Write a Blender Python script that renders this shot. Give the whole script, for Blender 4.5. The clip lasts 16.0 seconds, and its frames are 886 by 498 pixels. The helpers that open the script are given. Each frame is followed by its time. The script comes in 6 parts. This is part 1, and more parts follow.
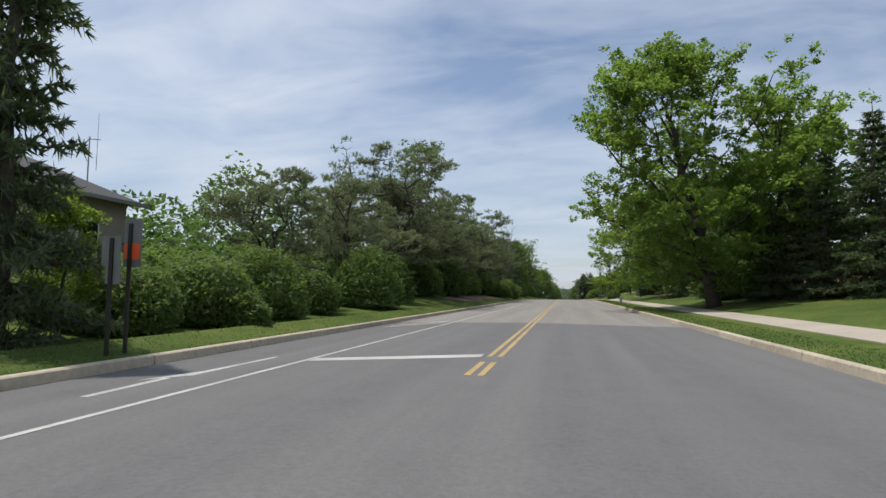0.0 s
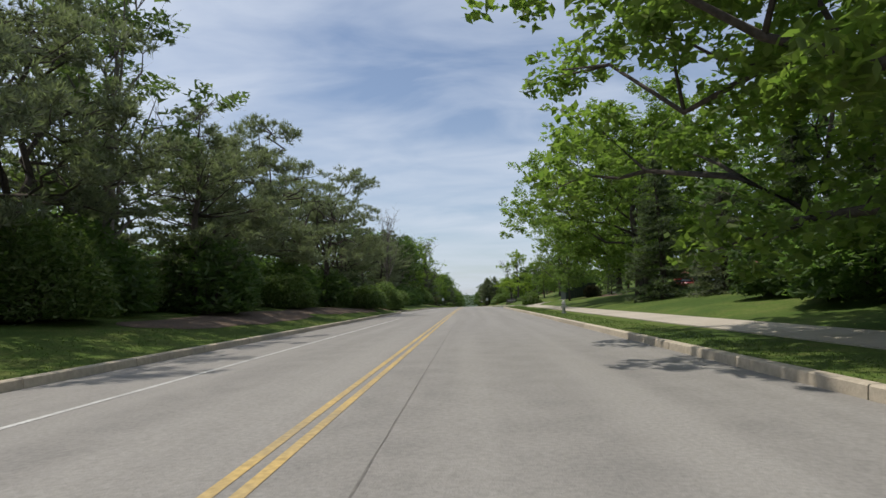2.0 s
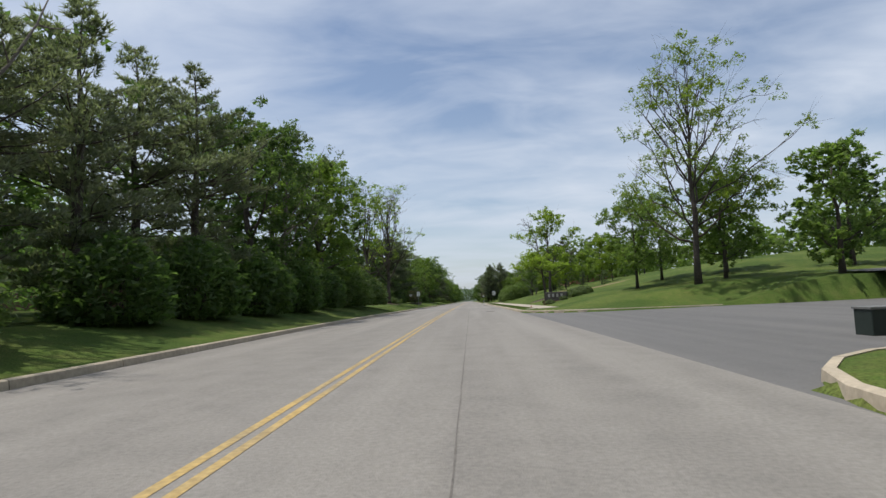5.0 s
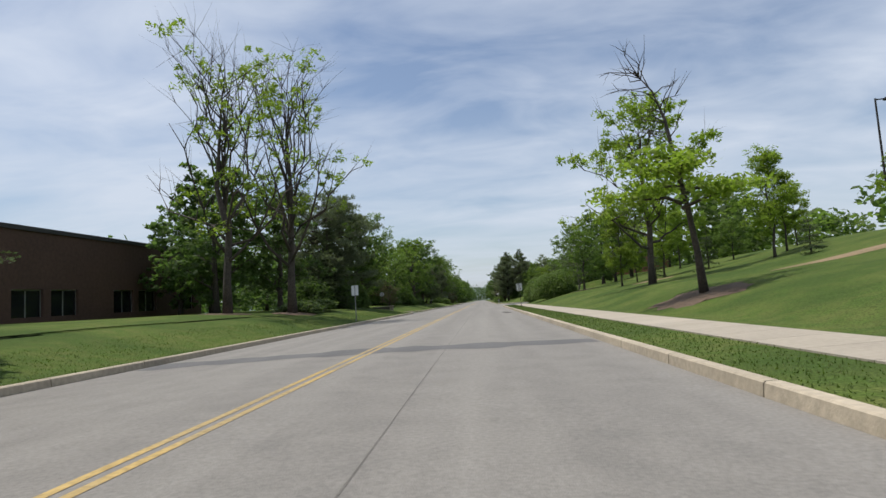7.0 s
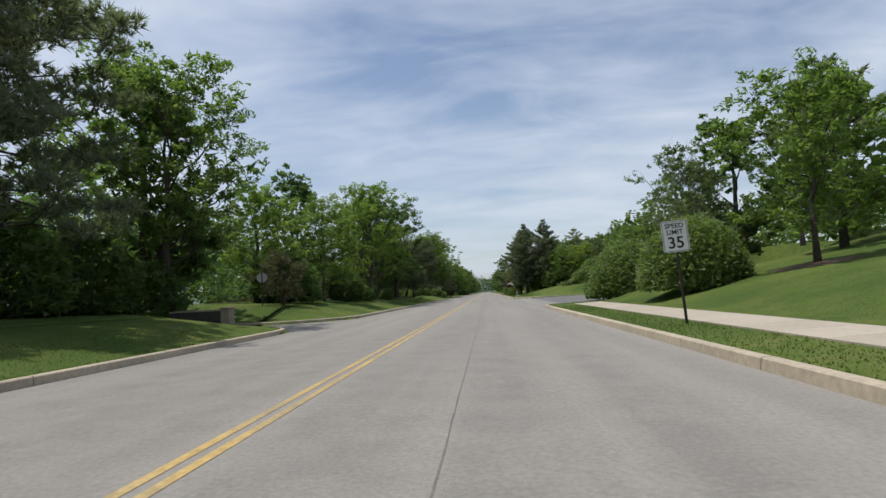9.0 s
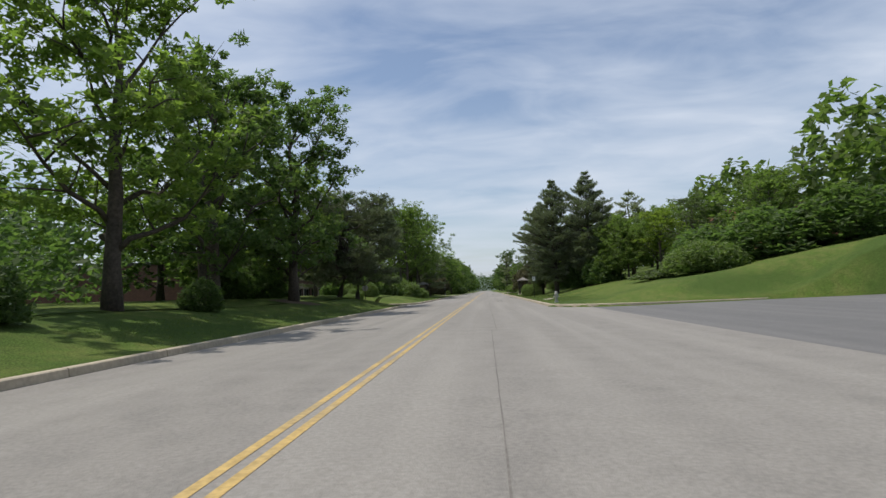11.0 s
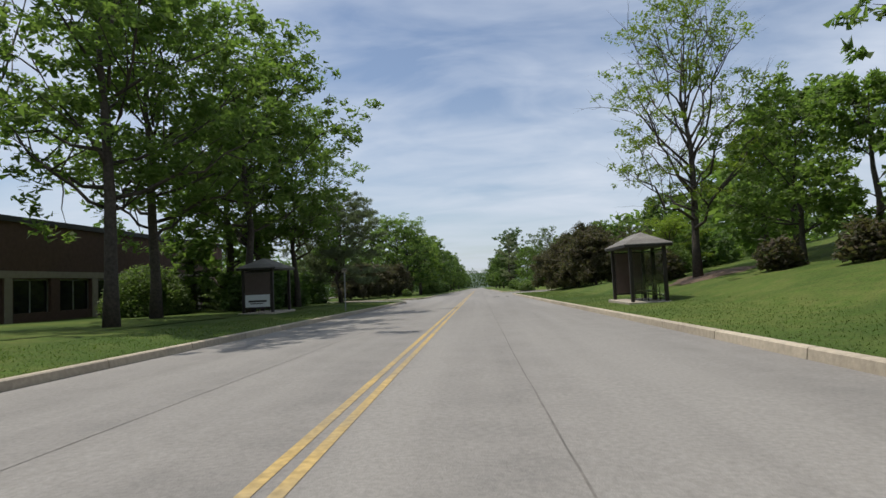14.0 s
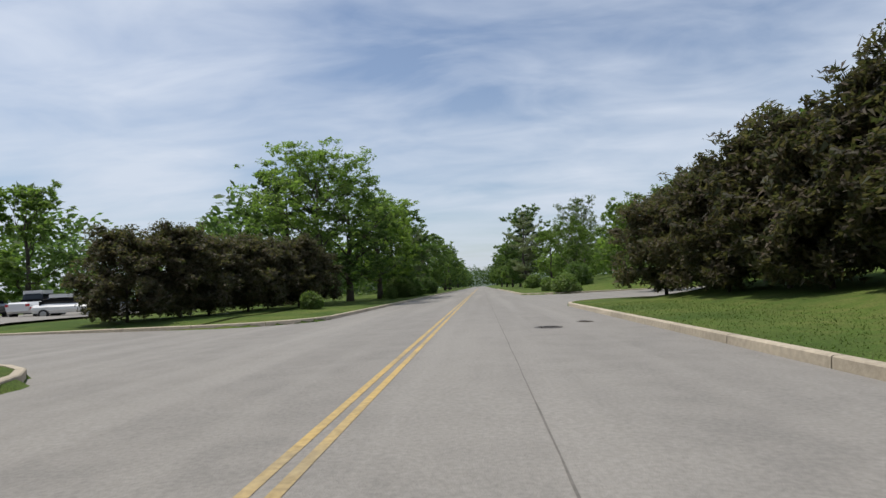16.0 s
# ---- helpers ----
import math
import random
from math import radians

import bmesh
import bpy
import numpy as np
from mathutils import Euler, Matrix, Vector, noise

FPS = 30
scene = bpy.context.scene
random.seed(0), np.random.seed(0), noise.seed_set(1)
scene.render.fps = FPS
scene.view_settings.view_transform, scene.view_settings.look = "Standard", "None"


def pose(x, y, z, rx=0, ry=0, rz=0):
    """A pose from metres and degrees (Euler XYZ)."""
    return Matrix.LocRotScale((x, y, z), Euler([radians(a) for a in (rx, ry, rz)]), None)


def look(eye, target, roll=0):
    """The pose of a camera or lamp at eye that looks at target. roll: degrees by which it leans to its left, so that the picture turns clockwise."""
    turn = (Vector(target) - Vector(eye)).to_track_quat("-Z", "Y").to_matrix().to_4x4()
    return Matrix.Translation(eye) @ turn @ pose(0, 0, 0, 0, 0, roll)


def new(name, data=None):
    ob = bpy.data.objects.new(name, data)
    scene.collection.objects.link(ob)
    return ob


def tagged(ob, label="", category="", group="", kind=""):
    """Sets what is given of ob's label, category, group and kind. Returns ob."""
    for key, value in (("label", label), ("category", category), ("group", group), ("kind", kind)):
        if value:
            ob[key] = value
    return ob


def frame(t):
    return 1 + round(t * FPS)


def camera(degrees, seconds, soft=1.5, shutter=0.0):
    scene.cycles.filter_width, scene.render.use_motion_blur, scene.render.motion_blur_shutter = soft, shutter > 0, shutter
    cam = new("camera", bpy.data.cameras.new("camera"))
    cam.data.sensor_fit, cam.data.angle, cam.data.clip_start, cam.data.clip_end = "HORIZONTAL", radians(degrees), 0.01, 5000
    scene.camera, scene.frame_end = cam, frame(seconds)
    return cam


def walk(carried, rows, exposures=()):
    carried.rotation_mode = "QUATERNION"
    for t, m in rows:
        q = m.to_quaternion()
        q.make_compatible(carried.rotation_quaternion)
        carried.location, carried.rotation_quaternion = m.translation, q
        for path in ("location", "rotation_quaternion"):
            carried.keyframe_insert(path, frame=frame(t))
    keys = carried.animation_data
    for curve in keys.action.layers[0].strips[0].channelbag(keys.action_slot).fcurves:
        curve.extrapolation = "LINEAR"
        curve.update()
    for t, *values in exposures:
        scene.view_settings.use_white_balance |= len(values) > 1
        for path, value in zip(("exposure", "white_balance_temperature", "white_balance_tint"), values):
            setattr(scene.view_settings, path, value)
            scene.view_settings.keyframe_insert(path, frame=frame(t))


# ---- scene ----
cam = camera(78.31, 16.0, soft=1.5)
PATH = [
    (0.0, pose(-0.152, 8.892, 1.210, 94.555, -0.334, 12.751)),
    (0.5, pose(-0.171, 14.802, 1.218, 94.844, 0.398, 6.555)),
    (1.0, pose(-0.237, 21.043, 1.211, 94.962, 0.759, 3.932)),
    (1.5, pose(-0.105, 29.614, 1.173, 95.119, 1.484, 3.239)),
    (2.0, pose(0.041, 38.719, 1.138, 95.359, 1.715, 2.855)),
    (2.5, pose(0.292, 48.244, 1.170, 95.591, 1.584, 2.994)),
    (3.0, pose(0.243, 58.678, 1.212, 95.443, 1.501, 2.988)),
    (3.5, pose(0.326, 69.568, 1.216, 95.257, 1.639, 2.875)),
    (4.0, pose(0.162, 81.241, 1.243, 95.014, 1.632, 2.602)),
    (4.2, pose(0.107, 86.061, 1.223, 94.882, 1.591, 2.447)),
    (6.3, pose(1.429, 139.050, 0.867, 94.791, 3.562, 3.839)),
    (6.5, pose(1.434, 143.885, 0.806, 94.808, 3.553, 3.948)),
    (7.0, pose(1.423, 155.867, 0.643, 94.788, 3.490, 4.127)),
    (7.5, pose(1.371, 167.235, 0.480, 94.673, 3.530, 4.293)),
    (8.0, pose(1.145, 179.065, 0.338, 94.487, 3.164, 4.348)),
    (8.5, pose(0.958, 190.747, 0.194, 94.179, 3.110, 4.170)),
    (9.0, pose(0.795, 202.397, 0.029, 93.938, 3.111, 4.623)),
    (9.2, pose(0.728, 207.044, -0.039, 93.838, 3.114, 4.883)),
    (11.3, pose(0.255, 252.871, -0.608, 93.706, 2.314, 4.538)),
    (11.5, pose(0.212, 258.136, -0.676, 93.702, 2.454, 4.498)),
    (12.0, pose(0.069, 271.492, -0.871, 93.559, 2.751, 4.314)),
    (12.5, pose(0.026, 285.049, -1.088, 93.476, 2.627, 4.296)),
    (13.0, pose(-0.149, 298.092, -1.245, 93.359, 2.305, 3.808)),
    (13.5, pose(-0.173, 309.897, -1.409, 93.381, 2.358, 3.708)),
    (14.0, pose(-0.191, 321.008, -1.582, 93.396, 2.647, 3.701)),
    (14.5, pose(-0.211, 332.379, -1.728, 93.326, 2.538, 3.695)),
    (15.0, pose(-0.233, 343.829, -1.864, 93.389, 2.578, 3.675)),
    (15.5, pose(-0.191, 355.232, -2.014, 93.355, 2.662, 3.535)),
    (16.0, pose(-0.102, 366.601, -2.136, 93.231, 2.725, 3.958)),
]
walk(cam, PATH)

# ---- sky and sun ----
SUN_EL, SUN_AZ = radians(71), radians(-84)  # azimuth from +y towards +x
world = bpy.data.worlds.new("sky")
scene.world = world
world.use_nodes = True


def make_sky():
    nt = world.node_tree
    nt.nodes.clear()
    N, L = nt.nodes.new, nt.links.new
    out, bg = N("ShaderNodeOutputWorld"), N("ShaderNodeBackground")
    sky = N("ShaderNodeTexSky")
    sky.sky_type, sky.sun_disc = "NISHITA", False
    sky.sun_elevation, sky.sun_rotation = SUN_EL, SUN_AZ
    sky.air_density, sky.dust_density, sky.ozone_density = 1.0, 0.9, 2.2
    co, sep = N("ShaderNodeTexCoord"), N("ShaderNodeSeparateXYZ")
    L(co.outputs["Generated"], sep.inputs[0])
    # direction laid onto a flat cloud layer
    up = N("ShaderNodeMath"); up.operation = "MAXIMUM"; up.inputs[1].default_value = 0.0
    L(sep.outputs["Z"], up.inputs[0])
    lift = N("ShaderNodeMath"); lift.operation = "ADD"; lift.inputs[1].default_value = 0.16
    L(up.outputs[0], lift.inputs[0])
    dx, dy = N("ShaderNodeMath"), N("ShaderNodeMath")
    for d, axis in ((dx, "X"), (dy, "Y")):
        d.operation = "DIVIDE"
        L(sep.outputs[axis], d.inputs[0]); L(lift.outputs[0], d.inputs[1])
    vec = N("ShaderNodeCombineXYZ")
    L(dx.outputs[0], vec.inputs[0]); L(dy.outputs[0], vec.inputs[1])
    mp = N("ShaderNodeMapping")
    mp.inputs["Rotation"].default_value = (0, 0, radians(35)); mp.inputs["Scale"].default_value = (0.8, 1.45, 1)
    L(vec.outputs[0], mp.inputs[0])
    big, wisp = N("ShaderNodeTexNoise"), N("ShaderNodeTexNoise")
    big.inputs["Scale"].default_value, big.inputs["Detail"].default_value, big.inputs["Distortion"].default_value = 0.75, 4, 0.4
    wisp.inputs["Scale"].default_value, wisp.inputs["Detail"].default_value = 2.2, 9
    wisp.inputs["Roughness"].default_value, wisp.inputs["Distortion"].default_value = 0.55, 0.5
    L(mp.outputs[0], big.inputs["Vector"]); L(mp.outputs[0], wisp.inputs["Vector"])
    add = N("ShaderNodeMath"); add.operation = "MULTIPLY_ADD"; add.inputs[1].default_value = 0.6
    L(wisp.outputs["Fac"], add.inputs[0]); L(big.outputs["Fac"], add.inputs[2])
    ramp = N("ShaderNodeMapRange")
    ramp.inputs["From Min"].default_value, ramp.inputs["From Max"].default_value = 0.62, 1.0
    ramp.inputs["To Min"].default_value, ramp.inputs["To Max"].default_value = 0.10, 0.85
    L(add.outputs[0], ramp.inputs["Value"])
    mix = N("ShaderNodeMix"); mix.data_type = "RGBA"
    L(ramp.outputs[0], mix.inputs["Factor"]); L(sky.outputs[0], mix.inputs["A"])
    mix.inputs["B"].default_value = CLOUD
    haze = N("ShaderNodeMapRange")
    haze.inputs["From Min"].default_value, haze.inputs["From Max"].default_value = 0.0, 0.35
    haze.inputs["To Min"].default_value, haze.inputs["To Max"].default_value = 0.55, 0.0
    L(up.outputs[0], haze.inputs["Value"])
    mix2 = N("ShaderNodeMix"); mix2.data_type = "RGBA"
    L(haze.outputs[0], mix2.inputs["Factor"]); L(mix.outputs["Result"], mix2.inputs["A"])
    mix2.inputs["B"].default_value = HAZE
    L(mix2.outputs["Result"], bg.inputs["Color"])
    bg.inputs["Strength"].default_value = SKY_STRENGTH
    L(bg.outputs[0], out.inputs[0])


SKY_STRENGTH = 0.116
CLOUD, HAZE = (6.2, 6.75, 7.7, 1), (4.75, 5.35, 6.15, 1)
make_sky()
sun_data = bpy.data.lights.new("sun", "SUN")
sun_data.energy, sun_data.angle, sun_data.color = 3.4, radians(0.8), (1.0, 0.95, 0.87)
sun = new("sun", sun_data)
away = Vector((math.sin(SUN_AZ) * math.cos(SUN_EL), math.cos(SUN_AZ) * math.cos(SUN_EL), math.sin(SUN_EL)))
sun.matrix_world = look(away * 200, (0, 0, 0))
scene.view_settings.exposure = 0.0

# ---- materials ----


def material(name, base, rough=0.8, spread=0.25, scale=6.0, bump=0.2, bump_scale=None, metal=0.0, second=None, patches=0.3, island=0.0,
             objects=0.0, spec=0.5, third=None, streak=None):
    """A surface with grain at two scales: base colour, a second tone in patches, a noise bump."""
    m = bpy.data.materials.new(name)
    m.use_nodes = True
    nt = m.node_tree
    N, L = nt.nodes.new, nt.links.new
    b = nt.nodes["Principled BSDF"]
    b.inputs["Roughness"].default_value, b.inputs["Metallic"].default_value = rough, metal
    b.inputs["Specular IOR Level"].default_value = spec
    co = N("ShaderNodeNewGeometry")
    fine, wide = N("ShaderNodeTexNoise"), N("ShaderNodeTexNoise")
    fine.inputs["Scale"].default_value, fine.inputs["Detail"].default_value = scale, 6
    wide.inputs["Scale"].default_value, wide.inputs["Detail"].default_value = scale * 0.07, 4
    L(co.outputs["Position"], fine.inputs["Vector"]); L(co.outputs["Position"], wide.inputs["Vector"])
    second = second or tuple(c * 0.6 for c in base)
    patch = N("ShaderNodeMapRange")
    patch.inputs["From Min"].default_value, patch.inputs["From Max"].default_value = 0.38, 0.68
    patch.inputs["To Max"].default_value = patches
    L(wide.outputs["Fac"], patch.inputs["Value"])
    mix = N("ShaderNodeMix"); mix.data_type = "RGBA"
    mix.inputs["A"].default_value, mix.inputs["B"].default_value = (*base, 1), (*second, 1)
    L(patch.outputs[0], mix.inputs["Factor"])
    if third:
        broad = N("ShaderNodeTexNoise")
        broad.inputs["Scale"].default_value, broad.inputs["Detail"].default_value = third[1], 5
        L(co.outputs["Position"], broad.inputs["Vector"])
        sel = N("ShaderNodeMapRange")
        sel.inputs["From Min"].default_value, sel.inputs["From Max"].default_value, sel.inputs["To Max"].default_value = 0.42, 0.62, 0.85
        L(broad.outputs["Fac"], sel.inputs["Value"])
        over = N("ShaderNodeMix"); over.data_type = "RGBA"
        L(sel.outputs[0], over.inputs["Factor"]); L(mix.outputs["Result"], over.inputs["A"])
        over.inputs["B"].default_value = (*third[0], 1)
        mix = over
    if streak:
        lay = N("ShaderNodeMapping")
        lay.inputs["Scale"].default_value = (1.1, 0.035, 1)
        L(co.outputs["Position"], lay.inputs[0])
        lane = N("ShaderNodeTexNoise")
        lane.inputs["Scale"].default_value, lane.inputs["Detail"].default_value = 1.0, 5
        L(lay.outputs[0], lane.inputs["Vector"])
        pick = N("ShaderNodeMapRange")
        pick.inputs["From Min"].default_value, pick.inputs["From Max"].default_value, pick.inputs["To Max"].default_value = 0.42, 0.68, 0.8
        L(lane.outputs["Fac"], pick.inputs["Value"])
        worn = N("ShaderNodeMix"); worn.data_type = "RGBA"
        L(pick.outputs[0], worn.inputs["Factor"]); L(mix.outputs["Result"], worn.inputs["A"])
        worn.inputs["B"].default_value = (*streak, 1)
        mix = worn
    hsv = N("ShaderNodeHueSaturation")
    grain = N("ShaderNodeMapRange")
    grain.inputs["From Min"].default_value, grain.inputs["From Max"].default_value = 0.25, 0.75
    grain.inputs["To Min"].default_value, grain.inputs["To Max"].default_value = 1 - spread, 1 + spread
    L(fine.outputs["Fac"], grain.inputs["Value"])
    value = grain.outputs[0]
    if island or objects:
        own = N("ShaderNodeObjectInfo") if objects else co
        tone = N("ShaderNodeMapRange")
        k = island or objects
        tone.inputs["To Min"].default_value, tone.inputs["To Max"].default_value = 1 - k, 1 + k
        L(own.outputs["Random" if objects else "Random Per Island"], tone.inputs["Value"])
        mul = N("ShaderNodeMath"); mul.operation = "MULTIPLY"
        L(value, mul.inputs[0]); L(tone.outputs[0], mul.inputs[1])
        value = mul.outputs[0]
    L(value, hsv.inputs["Value"]); L(mix.outputs["Result"], hsv.inputs["Color"])
    L(hsv.outputs[0], b.inputs["Base Color"])
    if bump:
        bn, bt = N("ShaderNodeBump"), fine
        if bump_scale:
            bt = N("ShaderNodeTexNoise")
            bt.inputs["Scale"].default_value, bt.inputs["Detail"].default_value = bump_scale, 4
            L(co.outputs["Position"], bt.inputs["Vector"])
        bn.inputs["Strength"].default_value, bn.inputs["Distance"].default_value = bump, 0.02
        L(bt.outputs["Fac"], bn.inputs["Height"]); L(bn.outputs[0], b.inputs["Normal"])
    return m


def leaf_material(name, base, other, glow=0.35, spread=0.35):
    """Foliage: light passes partly through; every leaf has its own tone."""
    m = bpy.data.materials.new(name)
    m.use_nodes = True
    nt = m.node_tree
    N, L = nt.nodes.new, nt.links.new
    b, out = nt.nodes["Principled BSDF"], nt.nodes["Material Output"]
    b.inputs["Roughness"].default_value, b.inputs["Specular IOR Level"].default_value = 0.62, 0.25
    geo, own = N("ShaderNodeNewGeometry"), N("ShaderNodeObjectInfo")
    mix = N("ShaderNodeMix"); mix.data_type = "RGBA"
    mix.inputs["A"].default_value, mix.inputs["B"].default_value = (*base, 1), (*other, 1)
    L(geo.outputs["Random Per Island"], mix.inputs["Factor"])
    hsv = N("ShaderNodeHueSaturation")
    tone = N("ShaderNodeMapRange")
    tone.inputs["To Min"].default_value, tone.inputs["To Max"].default_value = 1 - spread * 0.5, 1 + spread * 0.5
    L(own.outputs["Random"], tone.inputs["Value"])
    L(tone.outputs[0], hsv.inputs["Value"]); L(mix.outputs["Result"], hsv.inputs["Color"])
    L(hsv.outputs[0], b.inputs["Base Color"])
    tr, ms = N("ShaderNodeBsdfTranslucent"), N("ShaderNodeMixShader")
    warm = N("ShaderNodeMix"); warm.data_type, warm.blend_type = "RGBA", "MULTIPLY"
    warm.inputs["Factor"].default_value, warm.inputs["B"].default_value = 1.0, (1.42, 1.75, 0.78, 1)
    L(hsv.outputs[0], warm.inputs["A"]); L(warm.outputs["Result"], tr.inputs["Color"])
    ms.inputs[0].default_value = glow
    L(b.outputs[0], ms.inputs[1]); L(tr.outputs[0], ms.inputs[2]); L(ms.outputs[0], out.inputs[0])
    return m


def glass_material(name, tint, rough=0.05, alpha=0.0):
    m = bpy.data.materials.new(name)
    m.use_nodes = True
    nt = m.node_tree
    b = nt.nodes["Principled BSDF"]
    b.inputs["Base Color"].default_value, b.inputs["Roughness"].default_value = (*tint, 1), rough
    b.inputs["Transmission Weight"].default_value, b.inputs["IOR"].default_value = alpha, 1.45
    return m


ASPHALT = material("worn_asphalt", (0.238, 0.222, 0.2), 0.9, 0.17, 22, 0.5, 60, second=(0.19, 0.178, 0.162), patches=0.7, streak=(0.278, 0.26, 0.234))
ASPHALT_NEW = material("grey_asphalt", (0.135, 0.132, 0.13), 0.9, 0.14, 22, 0.5, 60, second=(0.11, 0.108, 0.106), patches=0.5, streak=(0.165, 0.16, 0.155))
TAR = material("tar_seam", (0.125, 0.115, 0.10), 0.8, 0.3, 12, 0.2, second=(0.17, 0.155, 0.135), patches=0.8)
YELLOW = material("yellow_road_paint", (0.47, 0.325, 0.115), 0.75, 0.28, 14, 0.2, second=(0.31, 0.245, 0.14), patches=0.9)
WHITE_LINE = material("white_road_paint", (0.50, 0.49, 0.46), 0.75, 0.22, 14, 0.2, second=(0.32, 0.31, 0.29), patches=0.8)
CONCRETE = material("sidewalk_concrete", (0.43, 0.375, 0.30), 0.9, 0.10, 9, 0.25, 40, second=(0.36, 0.315, 0.25), patches=0.6, objects=0.07)
KERB = material("kerb_concrete", (0.47, 0.40, 0.30), 0.9, 0.18, 9, 0.3, 30, second=(0.34, 0.29, 0.22), patches=0.7, objects=0.10)
GRASS = material("mown_grass", (0.082, 0.125, 0.026), 0.95, 0.62, 26, 1.0, 30, second=(0.135, 0.145, 0.045), patches=0.75, spec=0.1, third=((0.052, 0.088, 0.02), 0.22))
BLADE = leaf_material("grass_blades", (0.08, 0.125, 0.028), (0.135, 0.165, 0.05), 0.35)
MULCH = material("brown_mulch", (0.10, 0.065, 0.042), 0.95, 0.5, 14, 0.9, second=(0.16, 0.11, 0.075), patches=0.6)
DIRT = material("bare_soil", (0.27, 0.19, 0.11), 0.95, 0.3, 9, 0.6, second=(0.17, 0.15, 0.06), patches=0.8)
BARK = material("grey_brown_bark", (0.085, 0.068, 0.055), 0.95, 0.45, 10, 1.0, 18, second=(0.045, 0.038, 0.032), patches=0.7)
BARK_PALE = material("pale_grey_bark", (0.20, 0.175, 0.15), 0.95, 0.4, 10, 0.8, 18, second=(0.11, 0.095, 0.08), patches=0.7)
LEAF = leaf_material("spring_leaves", (0.096, 0.14, 0.047), (0.172, 0.212, 0.078), 0.57)
LEAF_FRESH = leaf_material("fresh_oak_leaves", (0.122, 0.17, 0.05), (0.2, 0.24, 0.078), 0.6)
LEAF_YELLOW = leaf_material("yellow_green_leaves", (0.145, 0.188, 0.036), (0.215, 0.25, 0.06), 0.56)
LEAF_DARK = leaf_material("dark_green_leaves", (0.072, 0.112, 0.044), (0.128, 0.17, 0.072), 0.52)
LEAF_PALE = leaf_material("pale_green_leaves", (0.10, 0.135, 0.06), (0.15, 0.18, 0.085), 0.35)
LEAF_RUST = leaf_material("bronze_green_leaves", (0.062, 0.068, 0.04), (0.135, 0.10, 0.074), 0.4)
LEAF_HEDGE = leaf_material("viburnum_leaves", (0.08, 0.128, 0.036), (0.20, 0.235, 0.105), 0.42)
NEEDLE = leaf_material("grey_green_needles", (0.142, 0.15, 0.116), (0.24, 0.242, 0.195), 0.47)
NEEDLE_DEEP = leaf_material("deep_grey_green_needles", (0.1, 0.113, 0.086), (0.175, 0.184, 0.142), 0.44)
NEEDLE_DARK = leaf_material("dark_spruce_needles", (0.068, 0.088, 0.052), (0.125, 0.145, 0.086), 0.42)
BRICK_BROWN = material("brown_brick", (0.115, 0.062, 0.045), 0.9, 0.2, 4, 0.3, 30, second=(0.085, 0.048, 0.036), patches=0.6)
BRICK_RED = material("red_brick", (0.27, 0.11, 0.075), 0.9, 0.2, 4, 0.3, 30, second=(0.21, 0.09, 0.06), patches=0.6)
BAND = material("tan_concrete_band", (0.32, 0.27, 0.21), 0.9, 0.12, 4, 0.2)
ROOF_EDGE = material("dark_roof_edge", (0.05, 0.045, 0.042), 0.6, 0.1, 4, 0.05)
PANE = glass_material("dark_window_glass", (0.012, 0.014, 0.016), 0.06)
CLEAR = glass_material("clear_shelter_glass", (0.86, 0.92, 0.9), 0.03, 1.0)
ALU = material("dull_aluminium", (0.42, 0.42, 0.41), 0.5, 0.1, 8, 0.05, metal=0.7)
STEEL = material("galvanised_steel", (0.30, 0.30, 0.29), 0.55, 0.15, 8, 0.1, metal=0.6)
BRONZE = material("dark_bronze_metal", (0.035, 0.028, 0.024), 0.5, 0.15, 8, 0.05, metal=0.3)
SIGN_WHITE = material("white_sign_face", (0.72, 0.73, 0.72), 0.45, 0.05, 6, 0.02)
SIGN_BLACK = material("black_sign_ink", (0.02, 0.02, 0.022), 0.5, 0.1, 6, 0.02)
SIGN_BACK = material("bare_metal_sign_back", (0.21, 0.21, 0.20), 0.55, 0.12, 6, 0.05, metal=0.3)
ORANGE = material("orange_red_reflective_sheet", (0.85, 0.13, 0.03), 0.4, 0.08, 6, 0.02)
RED_PAINT = material("red_sign_face", (0.45, 0.03, 0.03), 0.45, 0.08, 6, 0.02)
HYDRANT = material("silver_grey_hydrant_paint", (0.36, 0.37, 0.34), 0.5, 0.2, 14, 0.2, second=(0.24, 0.23, 0.2), patches=0.7)
BOX_GREEN = material("dark_green_cabinet_paint", (0.022, 0.034, 0.028), 0.55, 0.15, 5, 0.05)
STONE = material("dark_sign_stone", (0.055, 0.052, 0.05), 0.7, 0.3, 6, 0.3, second=(0.10, 0.09, 0.085), patches=0.6)
PANEL_BROWN = material("brown_advert_panel", (0.105, 0.072, 0.06), 0.5, 0.12, 5, 0.05)
SHINGLE = material("weathered_roof_shingle", (0.20, 0.185, 0.165), 0.9, 0.3, 12, 0.4, objects=0.2)
IRON = material("cast_iron_cover", (0.07, 0.062, 0.056), 0.7, 0.3, 16, 0.4, second=(0.11, 0.085, 0.06), patches=0.6)
TYRE = material("tyre_rubber", (0.02, 0.02, 0.02), 0.85, 0.2, 10, 0.1)
HILL = material("far_wooded_hill", (0.10, 0.135, 0.10), 0.95, 0.3, 0.08, 0)

# ---- helpers for meshes ----


